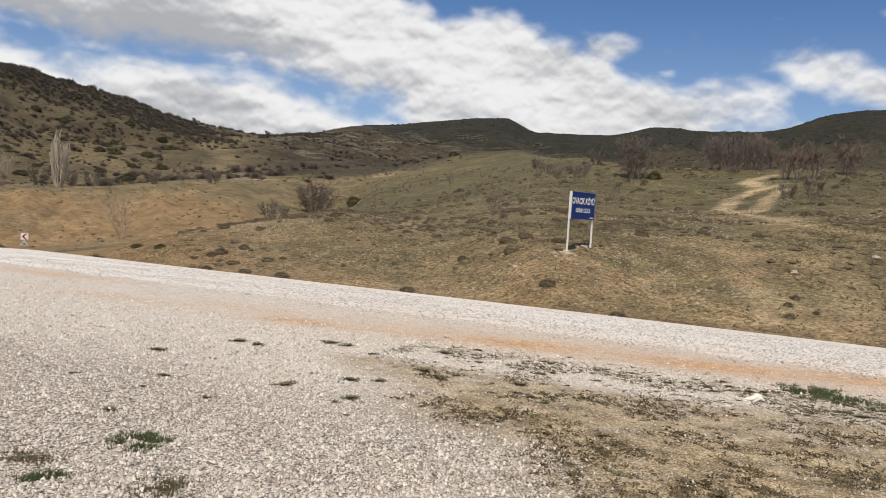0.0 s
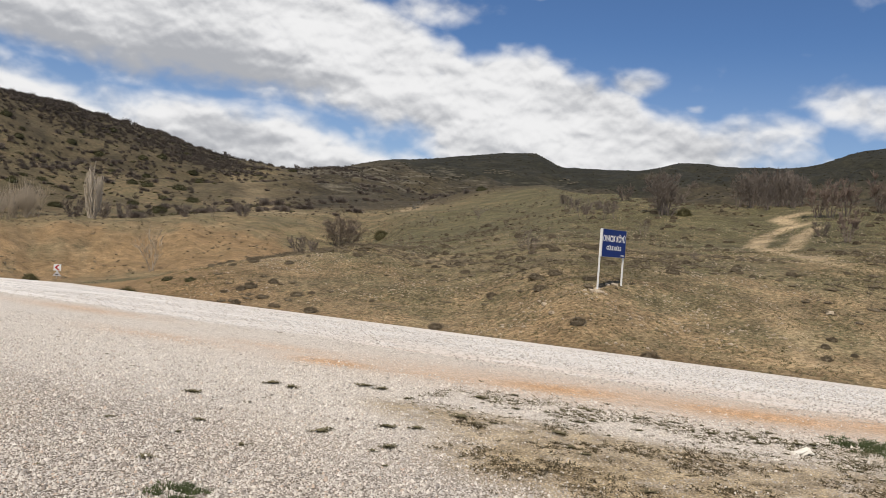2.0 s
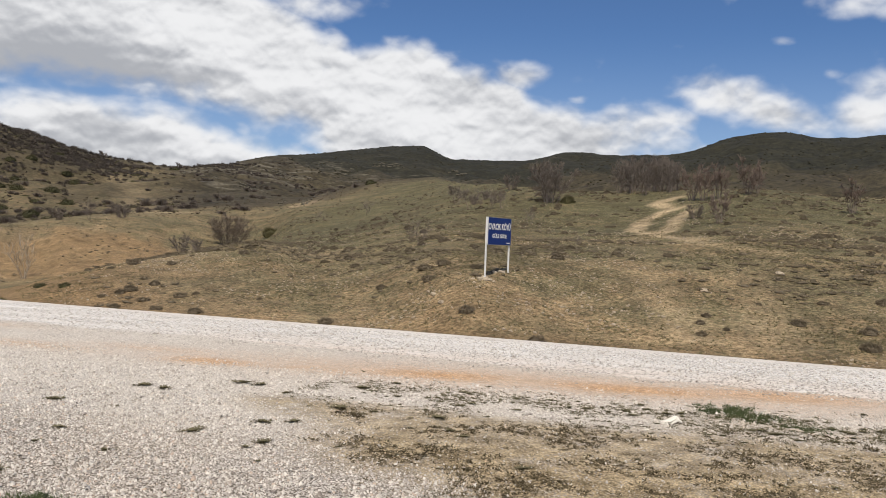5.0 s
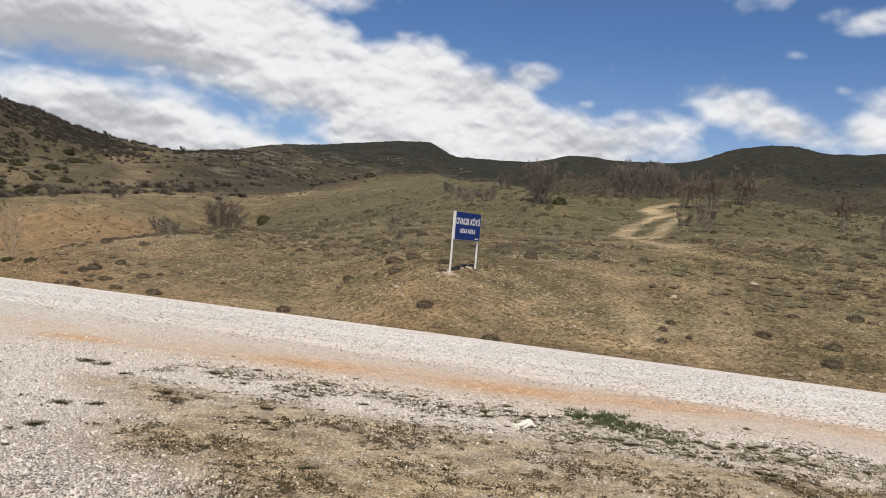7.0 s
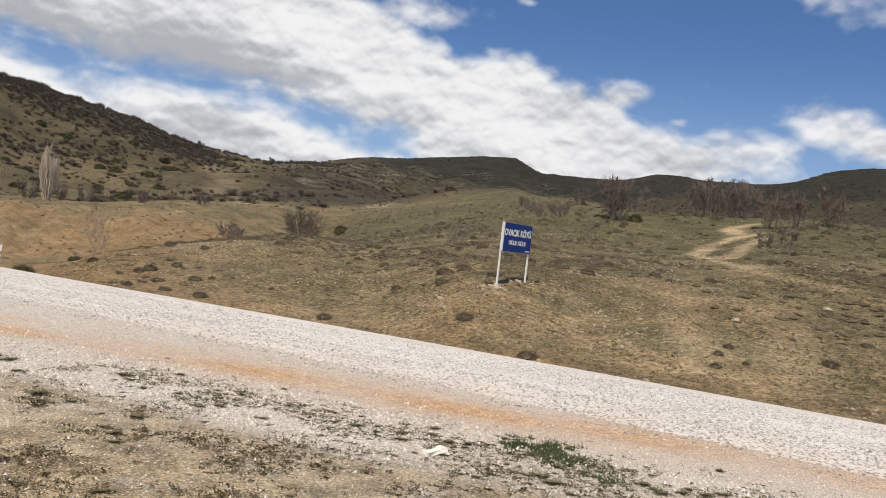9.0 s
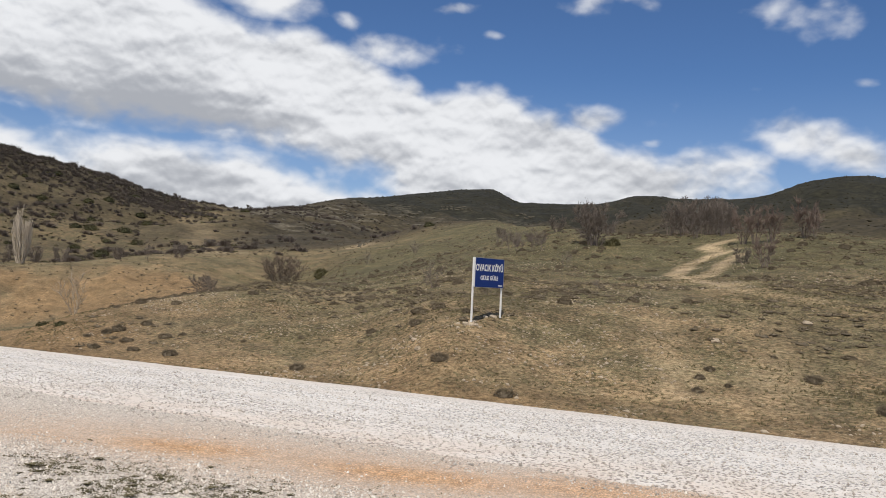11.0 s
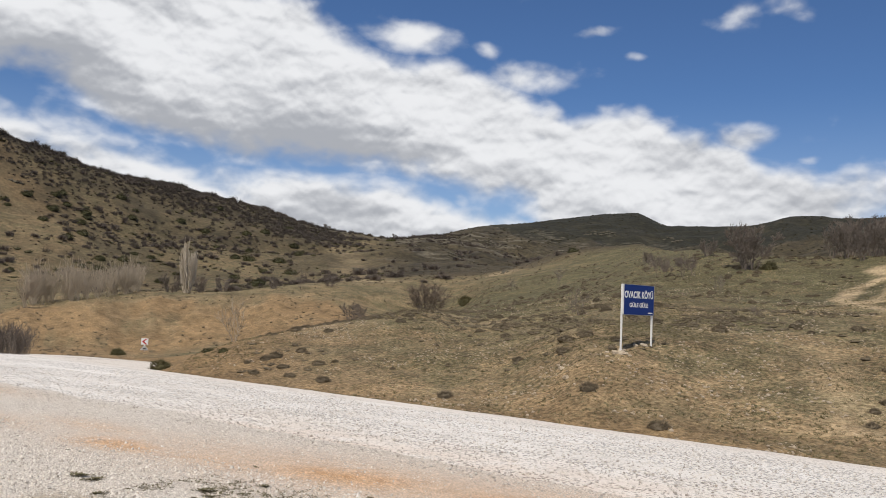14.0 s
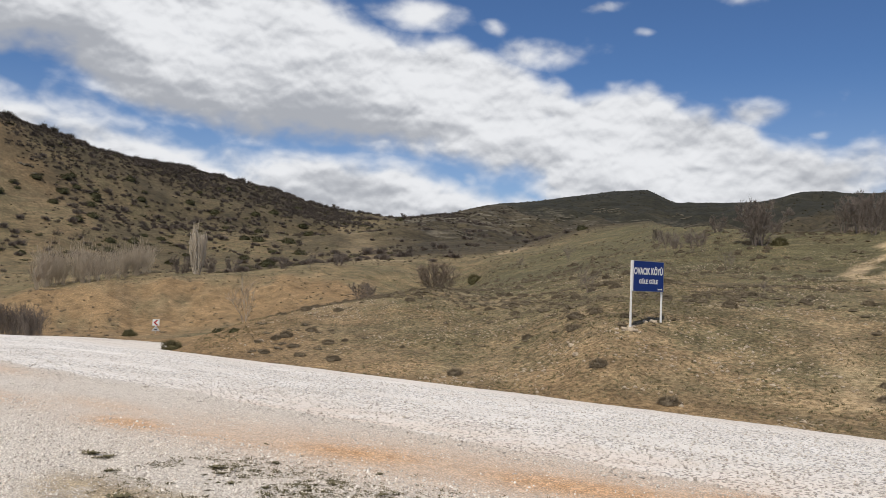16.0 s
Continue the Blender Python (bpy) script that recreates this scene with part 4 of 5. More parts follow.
def scattered(name, spots, shape, mat, label, category, seed, tilt=0.5, flat=0.6):
    """Many small pieces joined in one mesh: spots are x, y, z, size."""
    rng = np.random.default_rng(seed)
    v0, f0 = shape
    v0, f0 = np.array(v0, float), np.array(f0)
    spots = np.array(spots, float)
    n, k = len(spots), len(v0)
    a = rng.uniform(0, 2 * np.pi, n)
    c, s = np.cos(a)[:, None], np.sin(a)[:, None]
    v = np.repeat(v0[None], n, 0) * (1 + rng.uniform(-0.28, 0.28, (n, k, 1)))
    v *= spots[:, 3][:, None, None] * rng.uniform((0.75, 0.75, flat * 0.7), (1.3, 1.1, flat * 1.3), (n, 3))[:, None, :]
    lean = rng.normal(0, tilt, n)[:, None]
    v = np.stack([v[..., 0], v[..., 1] * np.cos(lean) - v[..., 2] * np.sin(lean), v[..., 1] * np.sin(lean) + v[..., 2] * np.cos(lean)], -1)
    v = np.stack([v[..., 0] * c - v[..., 1] * s, v[..., 0] * s + v[..., 1] * c, v[..., 2]], -1) + spots[:, None, :3]
    f = (f0[None] + (np.arange(n) * k)[:, None, None]).reshape(-1, 3)
    me = bpy.data.meshes.new(name)
    me.vertices.add(n * k)
    me.vertices.foreach_set("co", v.astype(np.float32).ravel())
    me.loops.add(len(f) * 3)
    me.loops.foreach_set("vertex_index", f.astype(np.int32).ravel())
    me.polygons.add(len(f))
    me.polygons.foreach_set("loop_start", np.arange(0, len(f) * 3, 3, dtype=np.int32))
    me.update(calc_edges=True)
    me.materials.append(mat)
    return tagged(new(name, me), label, category, kind="stuff")


OCTA = ([(1, 0, 0), (0, 1, 0), (-1, 0, 0), (0, -1, 0), (0, 0, 1), (0, 0, -1)],
        [(0, 1, 4), (1, 2, 4), (2, 3, 4), (3, 0, 4), (1, 0, 5), (2, 1, 5), (3, 2, 5), (0, 3, 5)])


def ico_shape(level=1, ragged=0.25, seed=1):
    bm = bmesh.new()
    bmesh.ops.create_icosphere(bm, subdivisions=level, radius=1.0)
    v = [tuple(q.co * (1 + ragged * noise.noise(q.co * 2.3 + Vector((seed, 0, 0))))) for q in bm.verts]
    f = [tuple(q.index for q in p.verts) for p in bm.faces]
    bm.free()
    return v, f


def sprig_shape(count, seed, wide=0.07, spread=0.8, core=True):
    """A tuft of narrow triangles, over a small core."""
    rnd = random.Random(seed)
    v, f = ico_shape(1, 0.5, seed) if core else ([], [])
    v = [(x * 0.75, y * 0.75, z * 0.55) for x, y, z in v]
    for _ in range(count):
        a, lean = rnd.uniform(0, 2 * math.pi), rnd.uniform(0.1, 1.0) * spread
        o = Vector((math.cos(a), math.sin(a), 0))
        base, tip = o * (0.55 * lean), o * (0.6 * lean + lean * rnd.uniform(0.3, 0.6)) + Vector((0, 0, rnd.uniform(0.55, 1.15)))
        side = Vector((-o.y, o.x, 0)) * wide
        k = len(v)
        v += [tuple(base - side), tuple(base + side), tuple(tip)]
        f.append((k, k + 1, k + 2))
    return v, f


def brush_shape(count, seed, height=1.0):
    """A leafless bush far off: fine stems fanned out into a dome."""
    rnd = random.Random(seed)
    v, f = [], []
    for _ in range(count):
        a, k = rnd.uniform(0, 6.283), math.sqrt(rnd.random())
        tip = Vector((math.cos(a) * k, math.sin(a) * k, height * (0.35 + 0.65 * math.sqrt(1 - k * k) * rnd.uniform(0.7, 1.1))))
        b = Vector((tip.x * rnd.uniform(0.1, 0.75), tip.y * rnd.uniform(0.1, 0.75), tip.z * rnd.uniform(0.0, 0.6)))
        side = Vector((rnd.gauss(0, 1), rnd.gauss(0, 1), 0)).normalized() * rnd.uniform(0.012, 0.028)
        k0 = len(v)
        v += [tuple(b - side), tuple(b + side), tuple(tip)]
        f.append((k0, k0 + 1, k0 + 2))
    return v, f


def tuft_shape(sprigs, seed):
    """A low thorny bush: a dome of fine sprigs round a small heart."""
    v, f = ico_shape(1, 0.5, seed)
    v = [(x * 0.55, y * 0.55, max(z, -0.2) * 0.34 + 0.03) for x, y, z in v]
    bristles(v, f, random.Random(seed), sprigs, 0.95, 0.9, 0.62, 0.26, 0.035)
    return [tuple(q) for q in v], f


def mat_shape(count, seed, lobes=3):
    """A flat rosette of small leaves that hugs the ground."""
    rnd = random.Random(seed)
    v, f = [], []
    hubs = [(rnd.gauss(0, 0.45), rnd.gauss(0, 0.38)) for _ in range(lobes)]
    for _ in range(count):
        hx, hy = rnd.choice(hubs)
        a = rnd.uniform(0, 6.283)
        o = Vector((math.cos(a), math.sin(a), 0))
        b = Vector((hx, hy, 0.02)) + o * min(abs(rnd.gauss(0, 0.3)), 0.5) * (0.45 + 1.1 * abs(math.sin(1.5 * a + seed)))
        up, size = rnd.uniform(0.1, 0.9), rnd.uniform(0.18, 0.36)
        tip = b + (o + Vector((rnd.gauss(0, 0.3), rnd.gauss(0, 0.3), up))).normalized() * size
        side = Vector((-o.y, o.x, rnd.gauss(0, 0.3))) * size * 0.24
        mid = b.lerp(tip, 0.5) + Vector((0, 0, 0.04))
        k = len(v)
        v += [tuple(b), tuple(mid - side), tuple(tip), tuple(mid + side)]
        f += [(k, k + 1, k + 2), (k, k + 2, k + 3)]
    return v, f


def lot_grid():
    xs, ys = np.arange(-16, 16.1, 0.4), np.arange(0, 12.1, 0.4)
    return xs, ys, np.array([[ground_z(x, y) for y in ys] for x in xs])


LOT = lot_grid()


def lot_z(x, y):
    xs, ys, zs = LOT
    i, j = np.clip(((x - xs[0]) / 0.4).astype(int), 0, len(xs) - 2), np.clip(((y - ys[0]) / 0.4).astype(int), 0, len(ys) - 2)
    u, v = (x - xs[i]) / 0.4, (y - ys[j]) / 0.4
    return zs[i, j] * (1 - u) * (1 - v) + zs[i + 1, j] * u * (1 - v) + zs[i, j + 1] * (1 - u) * v + zs[i + 1, j + 1] * u * v


WEDGE = ([(1.0, -0.2, -0.5), (0.1, 0.95, -0.5), (-1.0, 0.25, -0.5), (-0.2, -0.9, -0.5), (0.55, 0.05, 0.75), (-0.45, 0.15, 0.6)],
         [(0, 1, 4), (1, 2, 5), (1, 5, 4), (2, 3, 5), (3, 0, 4), (3, 4, 5)])


def build_gravel():
    """Stones lie thickest beside the track and thin out beyond it."""
    rng = np.random.default_rng(3)
    n = 265000
    az, near = np.radians(rng.uniform(-70, 30, n)), 3.1 + 13.0 * rng.random(n) ** 1.4 + rng.uniform(-0.9, 0.3, n)
    x, y = 2.4 + near * np.sin(az), 0.2 + near * np.cos(az)
    rusty = np.exp(-(((y - 9.3 - 0.13 * x) / 0.6) ** 2)) * (np.abs(x) < 6)
    keep = (y > 1.5) & (y < 11.7) & (rng.random(n) < np.clip(1.0 - 0.90 * earthy(x, y), 0.0, 1) * (1 - 0.85 * rusty) * np.where((y > 8.7) & (x > -3.5), 0.4, 1))
    x, y = x[keep], y[keep]
    size = np.clip(rng.lognormal(math.log(0.0072), 0.36, len(x)), 0.0035, 0.018) * (1 - 0.3 * earthy(x, y)) * np.where(y > 8.7, 0.82, 1.0)
    z = lot_z(x, y) + size * 0.45
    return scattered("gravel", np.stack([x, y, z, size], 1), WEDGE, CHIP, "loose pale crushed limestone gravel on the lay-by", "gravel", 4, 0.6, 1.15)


build_gravel()


def build_road_chips():
    rng = np.random.default_rng(13)
    n = 30000
    x, d = rng.uniform(-15, 8.5, n), rng.uniform(-3.9, 2.2, n)
    near = np.hypot(x - 2.5, 13.0)
    keep = rng.random(n) < np.clip(1.7 - near / 16, 0.2, 1) * np.where(d > 1.8, 0.15, 1.0)
    x, d = x[keep], d[keep]
    i = np.array([np.argmin(np.abs(ROAD_PTS[:, 0] - v)) for v in x])
    px, py = x, np.interp(-x, -ROAD_PTS[:, 0], ROAD_PTS[:, 1]) + d
    size = np.clip(rng.lognormal(math.log(0.010), 0.35, len(x)), 0.005, 0.022)
    z = ROAD_PTS[i, 2] - CAMBER * np.maximum(d, -3.5) + 0.03 * np.clip((d + 3.9) / 1.6, 0, 1) + size * 0.3
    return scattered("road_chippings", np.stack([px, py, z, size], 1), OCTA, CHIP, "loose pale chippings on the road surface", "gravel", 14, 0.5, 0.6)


build_road_chips()

# ---- bare trees and bushes ----
big_tree = dome_plant("bare_tree", 11, 3.5, 4.9, 16, 0.50, 11, 7, 0.055, 0.011, "leafless many-stemmed tree with a rounded twiggy crown", "tree")
grove_tree = dome_plant("bare_tree", 12, 3.9, 2.9, 6, 0.62, 9, 6, 0.05, 0.0115, "slender leafless tree in a dense grove", "tree")
rust_tree = dome_plant("bare_tree", 13, 3.5, 3.1, 7, 0.55, 9, 6, 0.05, 0.0115, "leafless tree with reddish-brown twigs", "tree", twig_mat=plain("red_brown_twigs", (0.135, 0.097, 0.079), (0.262, 0.203, 0.168), 3.0))
round_bush = dome_plant("bare_bush", 14, 1.3, 1.9, 20, 0.40, 6, 5, 0.018, 0.0055, "rounded leafless bush of grey-brown twigs", "bush")
sapling = bare_plant("bare_sapling", 15, 1.7, 3, 0.25, 5, 4, 0.9, 0.018, "thin leafless sapling on the slope", "sapling", fine=0.006)
pale_tree = bare_plant("pale_thin_tree", 16, 5.0, 5, 0.22, 5, 4, 1.3, 0.05, "thin pale leafless tree beside the gully", "tree", PALE_BARK, REED, fine=0.012)
stem_bush = bare_plant("stem_thicket", 17, 2.2, 90, 0.12, 3, 2, 1.4, 0.016, "dense thicket of upright bare grey-brown stems beside the road", "bush", TWIG, DARK_STEM, fine=0.008)


def plant(ob, eye, az, el, size, turn=0.0, first=False, group=""):
    x, y, r = sighted(eye, az, el)
    ob = put(ob, x, y, turn, size, first, 0.02)
    return tagged(ob, group=group)


plant(big_tree, WEST, -12.6, 3.1, 1.15, 20, True)
for i, (az, r, size) in enumerate([(-8.3, 90, 0.80), (-7.9, 93, 0.92), (-7.5, 89, 0.85), (-7.1, 94, 0.98), (-6.7, 90, 0.86), (-6.4, 95, 1.0), (-6.0, 91, 0.9), (-5.6, 94, 0.98), (-5.2, 90, 0.86), (-4.9, 93, 0.92), (-4.5, 90, 0.78), (-7.3, 97, 1.0), (-5.8, 98, 1.05), (-6.6, 87, 0.7), (-5.0, 88, 0.7)]):
    tagged(put(grove_tree, *BEARING(az, r), 47 * i, size, i == 0, 0.02), group="trees of the grove")
for i, (eye, az, el, size) in enumerate([(WEST, -3.3, 3.5, 0.92), (WEST, -2.6, 3.55, 0.85), (WEST, -1.7, 3.6, 0.9), (WEST, 0.15, 3.95, 0.95), (EAST, 4.9, 2.9, 0.72), (EAST, 7.6, 1.6, 0.62), (WEST, -1.55, 2.1, 0.62), (WEST, 0.6, 3.9, 0.7)]):
    plant(rust_tree, eye, az, el, size, 61 * i, i == 0, "trees along the brow")
for i, (eye, az, el, size) in enumerate([(WEST, -15.3, 4.0, 1.35), (WEST, -37.2, -1.0, 0.9), (WEST, -3.05, 2.35, 0.95), (WEST, -48.3, 0.45, 2.6), (WEST, -49.5, 0.3, 2.4), (WEST, -51.3, 0.2, 2.6), (WEST, -44.6, 0.75, 1.7), (WEST, -40.9, 1.05, 1.8), (WEST, -17.0, 3.2, 0.8), (WEST, -16.2, 3.0, 0.8), (WEST, -17.8, 2.9, 0.8), (WEST, -18.6, 3.3, 0.9), (WEST, -19.3, 3.5, 1.0), (WEST, -11.9, 4.0, 0.9), (WEST, -10.2, 4.1, 1.0), (WEST, -36.2, -0.9, 0.6)]):
    plant(round_bush, eye, az, el, size, 83 * i, i == 0)
skyline_tree = dome_plant("bare_tree", 23, 3.6, 3.4, 8, 0.5, 7, 5, 0.12, 0.04, "small dark leafless tree alone on the skyline", "tree", DARK_STEM, DARK_STEM)
for i, (az, el, size) in enumerate([(-37.55, 4.34, 0.95), (-42.2, 4.66, 1.15), (-38.05, 4.36, 0.45), (-36.6, 4.42, 0.5)]):
    plant(skyline_tree, WEST, az, el, size, 31 * i, i == 0)
gully_bush = dome_plant("bare_bush", 19, 5.0, 8.8, 64, 0.28, 6, 4, 0.034, 0.011, "large rounded dark brown leafless bush at the gully head", "bush", DARK_STEM, plain("brown_twigs", (0.115, 0.088, 0.066), (0.26, 0.208, 0.162), 3.0), foot=0.2)
put(gully_bush, WEST[0] + 138 * math.sin(radians(-34.2)), WEST[1] + 138 * math.cos(radians(-34.2)), 40, 1.0, True, 0.05)
for i, (eye, az, el, size) in enumerate([(WEST, -21.3, -0.05, 0.95), (WEST, -28.2, 1.2, 1.3), (WEST, -25.1, 1.85, 1.5), (WEST, -13.97, 1.65, 0.9), (WEST, -22.0, 0.1, 0.7), (WEST, -18.1, 2.6, 1.4), (WEST, -17.5, 2.5, 1.4), (WEST, -16.6, 2.6, 1.5), (WEST, -19.0, 2.8, 1.3), (WEST, -15.9, 2.7, 1.3), (WEST, -42.8, 0.8, 2.2), (WEST, -10.6, 0.2, 0.45)]):
    plant(sapling, eye, az, el, size, 71 * i, i == 0)
put(pale_tree, WEST[0] + 108 * math.sin(radians(-46.4)), WEST[1] + 108 * math.cos(radians(-46.4)), 0, 1.15, True, 0.05)
for i, (x, y, size) in enumerate([(-53.0, 34.0, 1.5), (-54.3, 33.4, 1.7), (-55.0, 32.0, 1.8), (-56.2, 31.0, 1.8), (-57.0, 29.6, 1.9), (-58.0, 28.0, 1.9), (-58.5, 26.0, 1.9)]):
    put(stem_bush, x, y, 57 * i, size * 0.66, i == 0, 0.05)


# ---- the pale poplar and the sapling thicket below the hill ----
def poplar(seed, height):
    rnd = random.Random(seed)
    wood, twigs = ([], []), ([], [])
    for s in range(16):
        a, k = rnd.uniform(0, 6.28), math.sqrt(rnd.uniform(0.01, 1.0))
        foot, pts = Vector((math.cos(a) * 0.5, math.sin(a) * 0.5, -0.3)), []
        for i in range(9):
            f = i / 8
            wide = 0.10 * height * math.sin(math.pi * min(1, 0.04 + f * 0.68)) * k
            pts.append(Vector((math.cos(a) * wide + foot.x * 0.4 + rnd.gauss(0, 0.1), math.sin(a) * wide + foot.y * 0.4 + rnd.gauss(0, 0.1), -0.3 + f * height * (1.0 - 0.42 * k))))
        tube(*wood, pts, [0.10 * (1 - 0.8 * i / 8) for i in range(9)], 5)
        for _ in range(40):
            f = rnd.uniform(0.18, 1.0)
            i = min(int(f * 8), 7)
            p = pts[i].lerp(pts[i + 1], f * 8 - i)
            b = rnd.uniform(0, 6.28)
            q = p + Vector((math.cos(b) * 0.5, math.sin(b) * 0.5, rnd.uniform(1.0, 2.2)))
            tube(*twigs, [p, p.lerp(q, 0.5) + Vector((math.cos(b), math.sin(b), 0)) * 0.12, q], [0.036, 0.03, 0.02], 3)
    root = tagged(new("poplar_tree"), "tall narrow leafless poplar with pale ascending branches", "tree")
    for kind, (v, f), mat in (("trunk", wood, PALE_BARK), ("crown", twigs, plain("pale_poplar_twigs", (0.36, 0.31, 0.24), (0.56, 0.49, 0.395), 3.0))):
        new(kind, mesh_of(kind, v, f, mat)).parent = root
    return root


px, py, pr = sighted(WEST, -50.2, 0.2)
put(poplar(21, 15.5 * pr / 245), px, py, 0, 1.0, True, 0.1)
thicket_tree = bare_plant("willow_sapling", 22, 6.0, 12, 0.24, 3, 2, 1.5, 0.022, "pale leafless sapling in a dense stand at the valley edge", "sapling", REED, REED, fine=0.016)
rnd = random.Random(8)
for i in range(64):
    f = rnd.random()
    x, y, r = sighted(EAST, -61.3 + 7.0 * f, -1.2 + 1.25 * f + rnd.uniform(0.0, 0.25))
    tagged(put(thicket_tree, x, y, rnd.uniform(0, 360), rnd.uniform(0.75, 1.05) * (1.05 - 0.25 * f) * r / 150, i == 0, 0.05), group="stand of pale saplings")

# ---- evergreen bushes ----
juniper = clump("juniper_bush", 31, 1.15, 0.85, JUNIPER, 900, "low dark evergreen bush on the dry slope", "bush")
spots = [(EAST, -49.1, -3.6, 0.35), (WEST, -47.5, 0.5, 2.0), (WEST, -45.4, -3.35, 0.35), (WEST, -24.9, 4.0, 1.7)]
leafy = clump("evergreen_bush", 32, 1.05, 1.0, plain("olive_evergreen", (0.068, 0.062, 0.028), (0.165, 0.148, 0.072), 5.0, bump=0.5), 1400, "rounded olive-green evergreen bush beside the road", "bush")
for i, (az, el, size) in enumerate([(-55.63, -4.0, 0.95), (-53.0, -4.85, 0.62)]):
    x, y, r = sighted(EAST, az, el)
    put(leafy, x, y, 40 * i, size, i == 0, 0.1)
tagged(put(leafy, WEST[0] + 136 * math.sin(radians(-31.5)), WEST[1] + 136 * math.cos(radians(-31.5)), 90, 1.6, False, 0.1), "olive-green evergreen bush beside the gully bush")
x, y, r = sighted(WEST, -11.4, 3.2)
tagged(put(leafy, x, y, 150, 0.85, False, 0.1), "low olive-green evergreen bush at the foot of a bare tree")
for az, size in ((-37.7, 1.7), (-38.0, 1.2), (-36.6, 1.1), (-42.3, 2.2), (-34.9, 1.0), (-47.5, 1.6)):
    spots.append((WEST, az, smooth_line(*np.array(SKYLINE)[:, [0, 2]].T, az) - 0.12, size))
rnd = random.Random(5)
while len(spots) < 70:
    spots.append((EAST, rnd.uniform(-66, -44), rnd.uniform(0.6, 6.0), rnd.uniform(1.2, 2.6)))
for i, (eye, az, el, size) in enumerate(spots):
    x, y, r = sighted(eye, az, el)
    if r < 600:
        tagged(put(juniper, x, y, 53 * i, size, i == 0, 0.1), group="evergreen bushes")

# ---- cushion plants over the sign slope ----
cushions = [clump("cushion_plant", 41 + i, 0.36, (0.29, 0.25, 0.31, 0.23, 0.27)[i], CUSHION, 1300, "low grey-brown thorny cushion plant on the slope", "plant", (1.0, 1.25, 1.1, 1.4, 1.15)[i]) for i in range(5)]
made = [False] * 5


def cushion(x, y, size, turn):
    i = int(turn) % 5
    tagged(put(cushions[i], x, y, turn, size, not made[i], 0.02), group="cushion plants")
    made[i] = True


for x, y, size in [(-6.8, 26.0, 1.0), (-4.0, 24.25, 0.95), (-12.3, 26.5, 1.0), (-10.9, 32.9, 1.2), (-10.2, 33.0, 1.0), (-9.9, 30.6, 1.0), (-8.3, 31.6, 0.9), (-12.6, 32.0, 0.8)]:
    cushion(x, y, size, x * 31)
rnd = random.Random(6)
count = 0
while count < 290:
    az, r = rnd.uniform(-44, 9), 26 + 72 * rnd.random() ** 0.8
    x, y = BEARING(az, r)
    if by_road(x, y)[0] < 9.0 or noise.noise(Vector((x * 0.09, y * 0.16, 4))) + 0.35 * noise.noise(Vector((x * 0.4, y * 0.4, 9))) < 0.06 or min(near_line(l, x, y) for l in LANES) < 1.6:
        continue
    cushion(x, y, rnd.uniform(0.38, 0.95) * (1 + 0.005 * r), rnd.uniform(0, 360))
    count += 1

# ---- what nobody could count on the slopes ----
def contour(az):
    key = round(az * 5)
    if key not in KNOTS:
        KNOTS[key] = contour_knots(az)
    return KNOTS[key][0]


def land_spots(seed, want, az, r, keep, size, lift=0.0, power=1.0):
    rnd, out = random.Random(seed), []
    while len(out) < want:
        a, d = rnd.uniform(*az), r[0] + (r[1] - r[0]) * rnd.random() ** power
        x, y = BEARING(a, d)
        if rnd.random() <= keep(x, y, a, d):
            out.append((x, y, 0.0, rnd.uniform(*size)))
    out = np.array(out)
    out[:, 2] = land_z(out[:, 0], out[:, 1]) + lift * out[:, 3]
    return out


scattered("loose_stones", land_spots(51, 6000, (-46, 14), (20, 80), lambda x, y, a, d: max(0.0, 0.08 + 1.1 * noise.noise(Vector((x * 0.13, y * 0.13, 1))) + 0.8 * noise.noise(Vector((x * 0.7, y * 0.7, 2)))) * (by_road(x, y)[0] > 4.2), (0.010, 0.066), 0.2, 1.25), ico_shape(1, 0.5, 2), FIELDSTONE, "pale loose stones strewn over the slope", "stones", 52, 0.4, 0.55)
scattered("turf_tufts", land_spots(53, 27000, (-48, 14), (19.5, 80), lambda x, y, a, d: max(0.02, 0.3 + 1.5 * noise.noise(Vector((x * 0.16, y * 0.16, 3))) + 0.5 * noise.noise(Vector((x * 0.9, y * 0.9, 5)))) * (by_road(x, y)[0] > 3.6), (0.03, 0.085), 0.0, 1.2), sprig_shape(8, 54, 0.16, 1.1, False), TURF, "short dry olive turf tufts", "grass", 55, 0.2, 0.8)
def hill_cover(x, y, a, d):
    return (0.2 + 0.8 * step(d, 260, 400)) * (1 - 0.35 * step(a, -44, -38)) * max(0.06, 0.45 + 1.3 * noise.noise(Vector((x * 0.02, y * 0.02, 5)))) * (d < contour(a)[6] * 1.01)


def high_cover(x, y, a, d):
    return hill_cover(x, y, a, d) * (0.12 + 0.88 * step(d / contour(a)[6], 0.70, 0.97))


def shoulder(a, d):
    """1 on the shoulder of the sign slope, falling off on both sides."""
    r = contour(a)[1]
    return math.exp(-(((d - r * 1.08) / (0.20 * r)) ** 2)) * step(a, -44, -38) * (1 - step(a, -14, -6))


def off_lanes(x, y, gap):
    return min(near_line(l, x, y) for l in LANES) > gap


def low_scrub(name, spots, shape, mat, label, seed, flat):
    return scattered(name, spots, shape, mat, label, "scrub", seed, 0.1, flat)


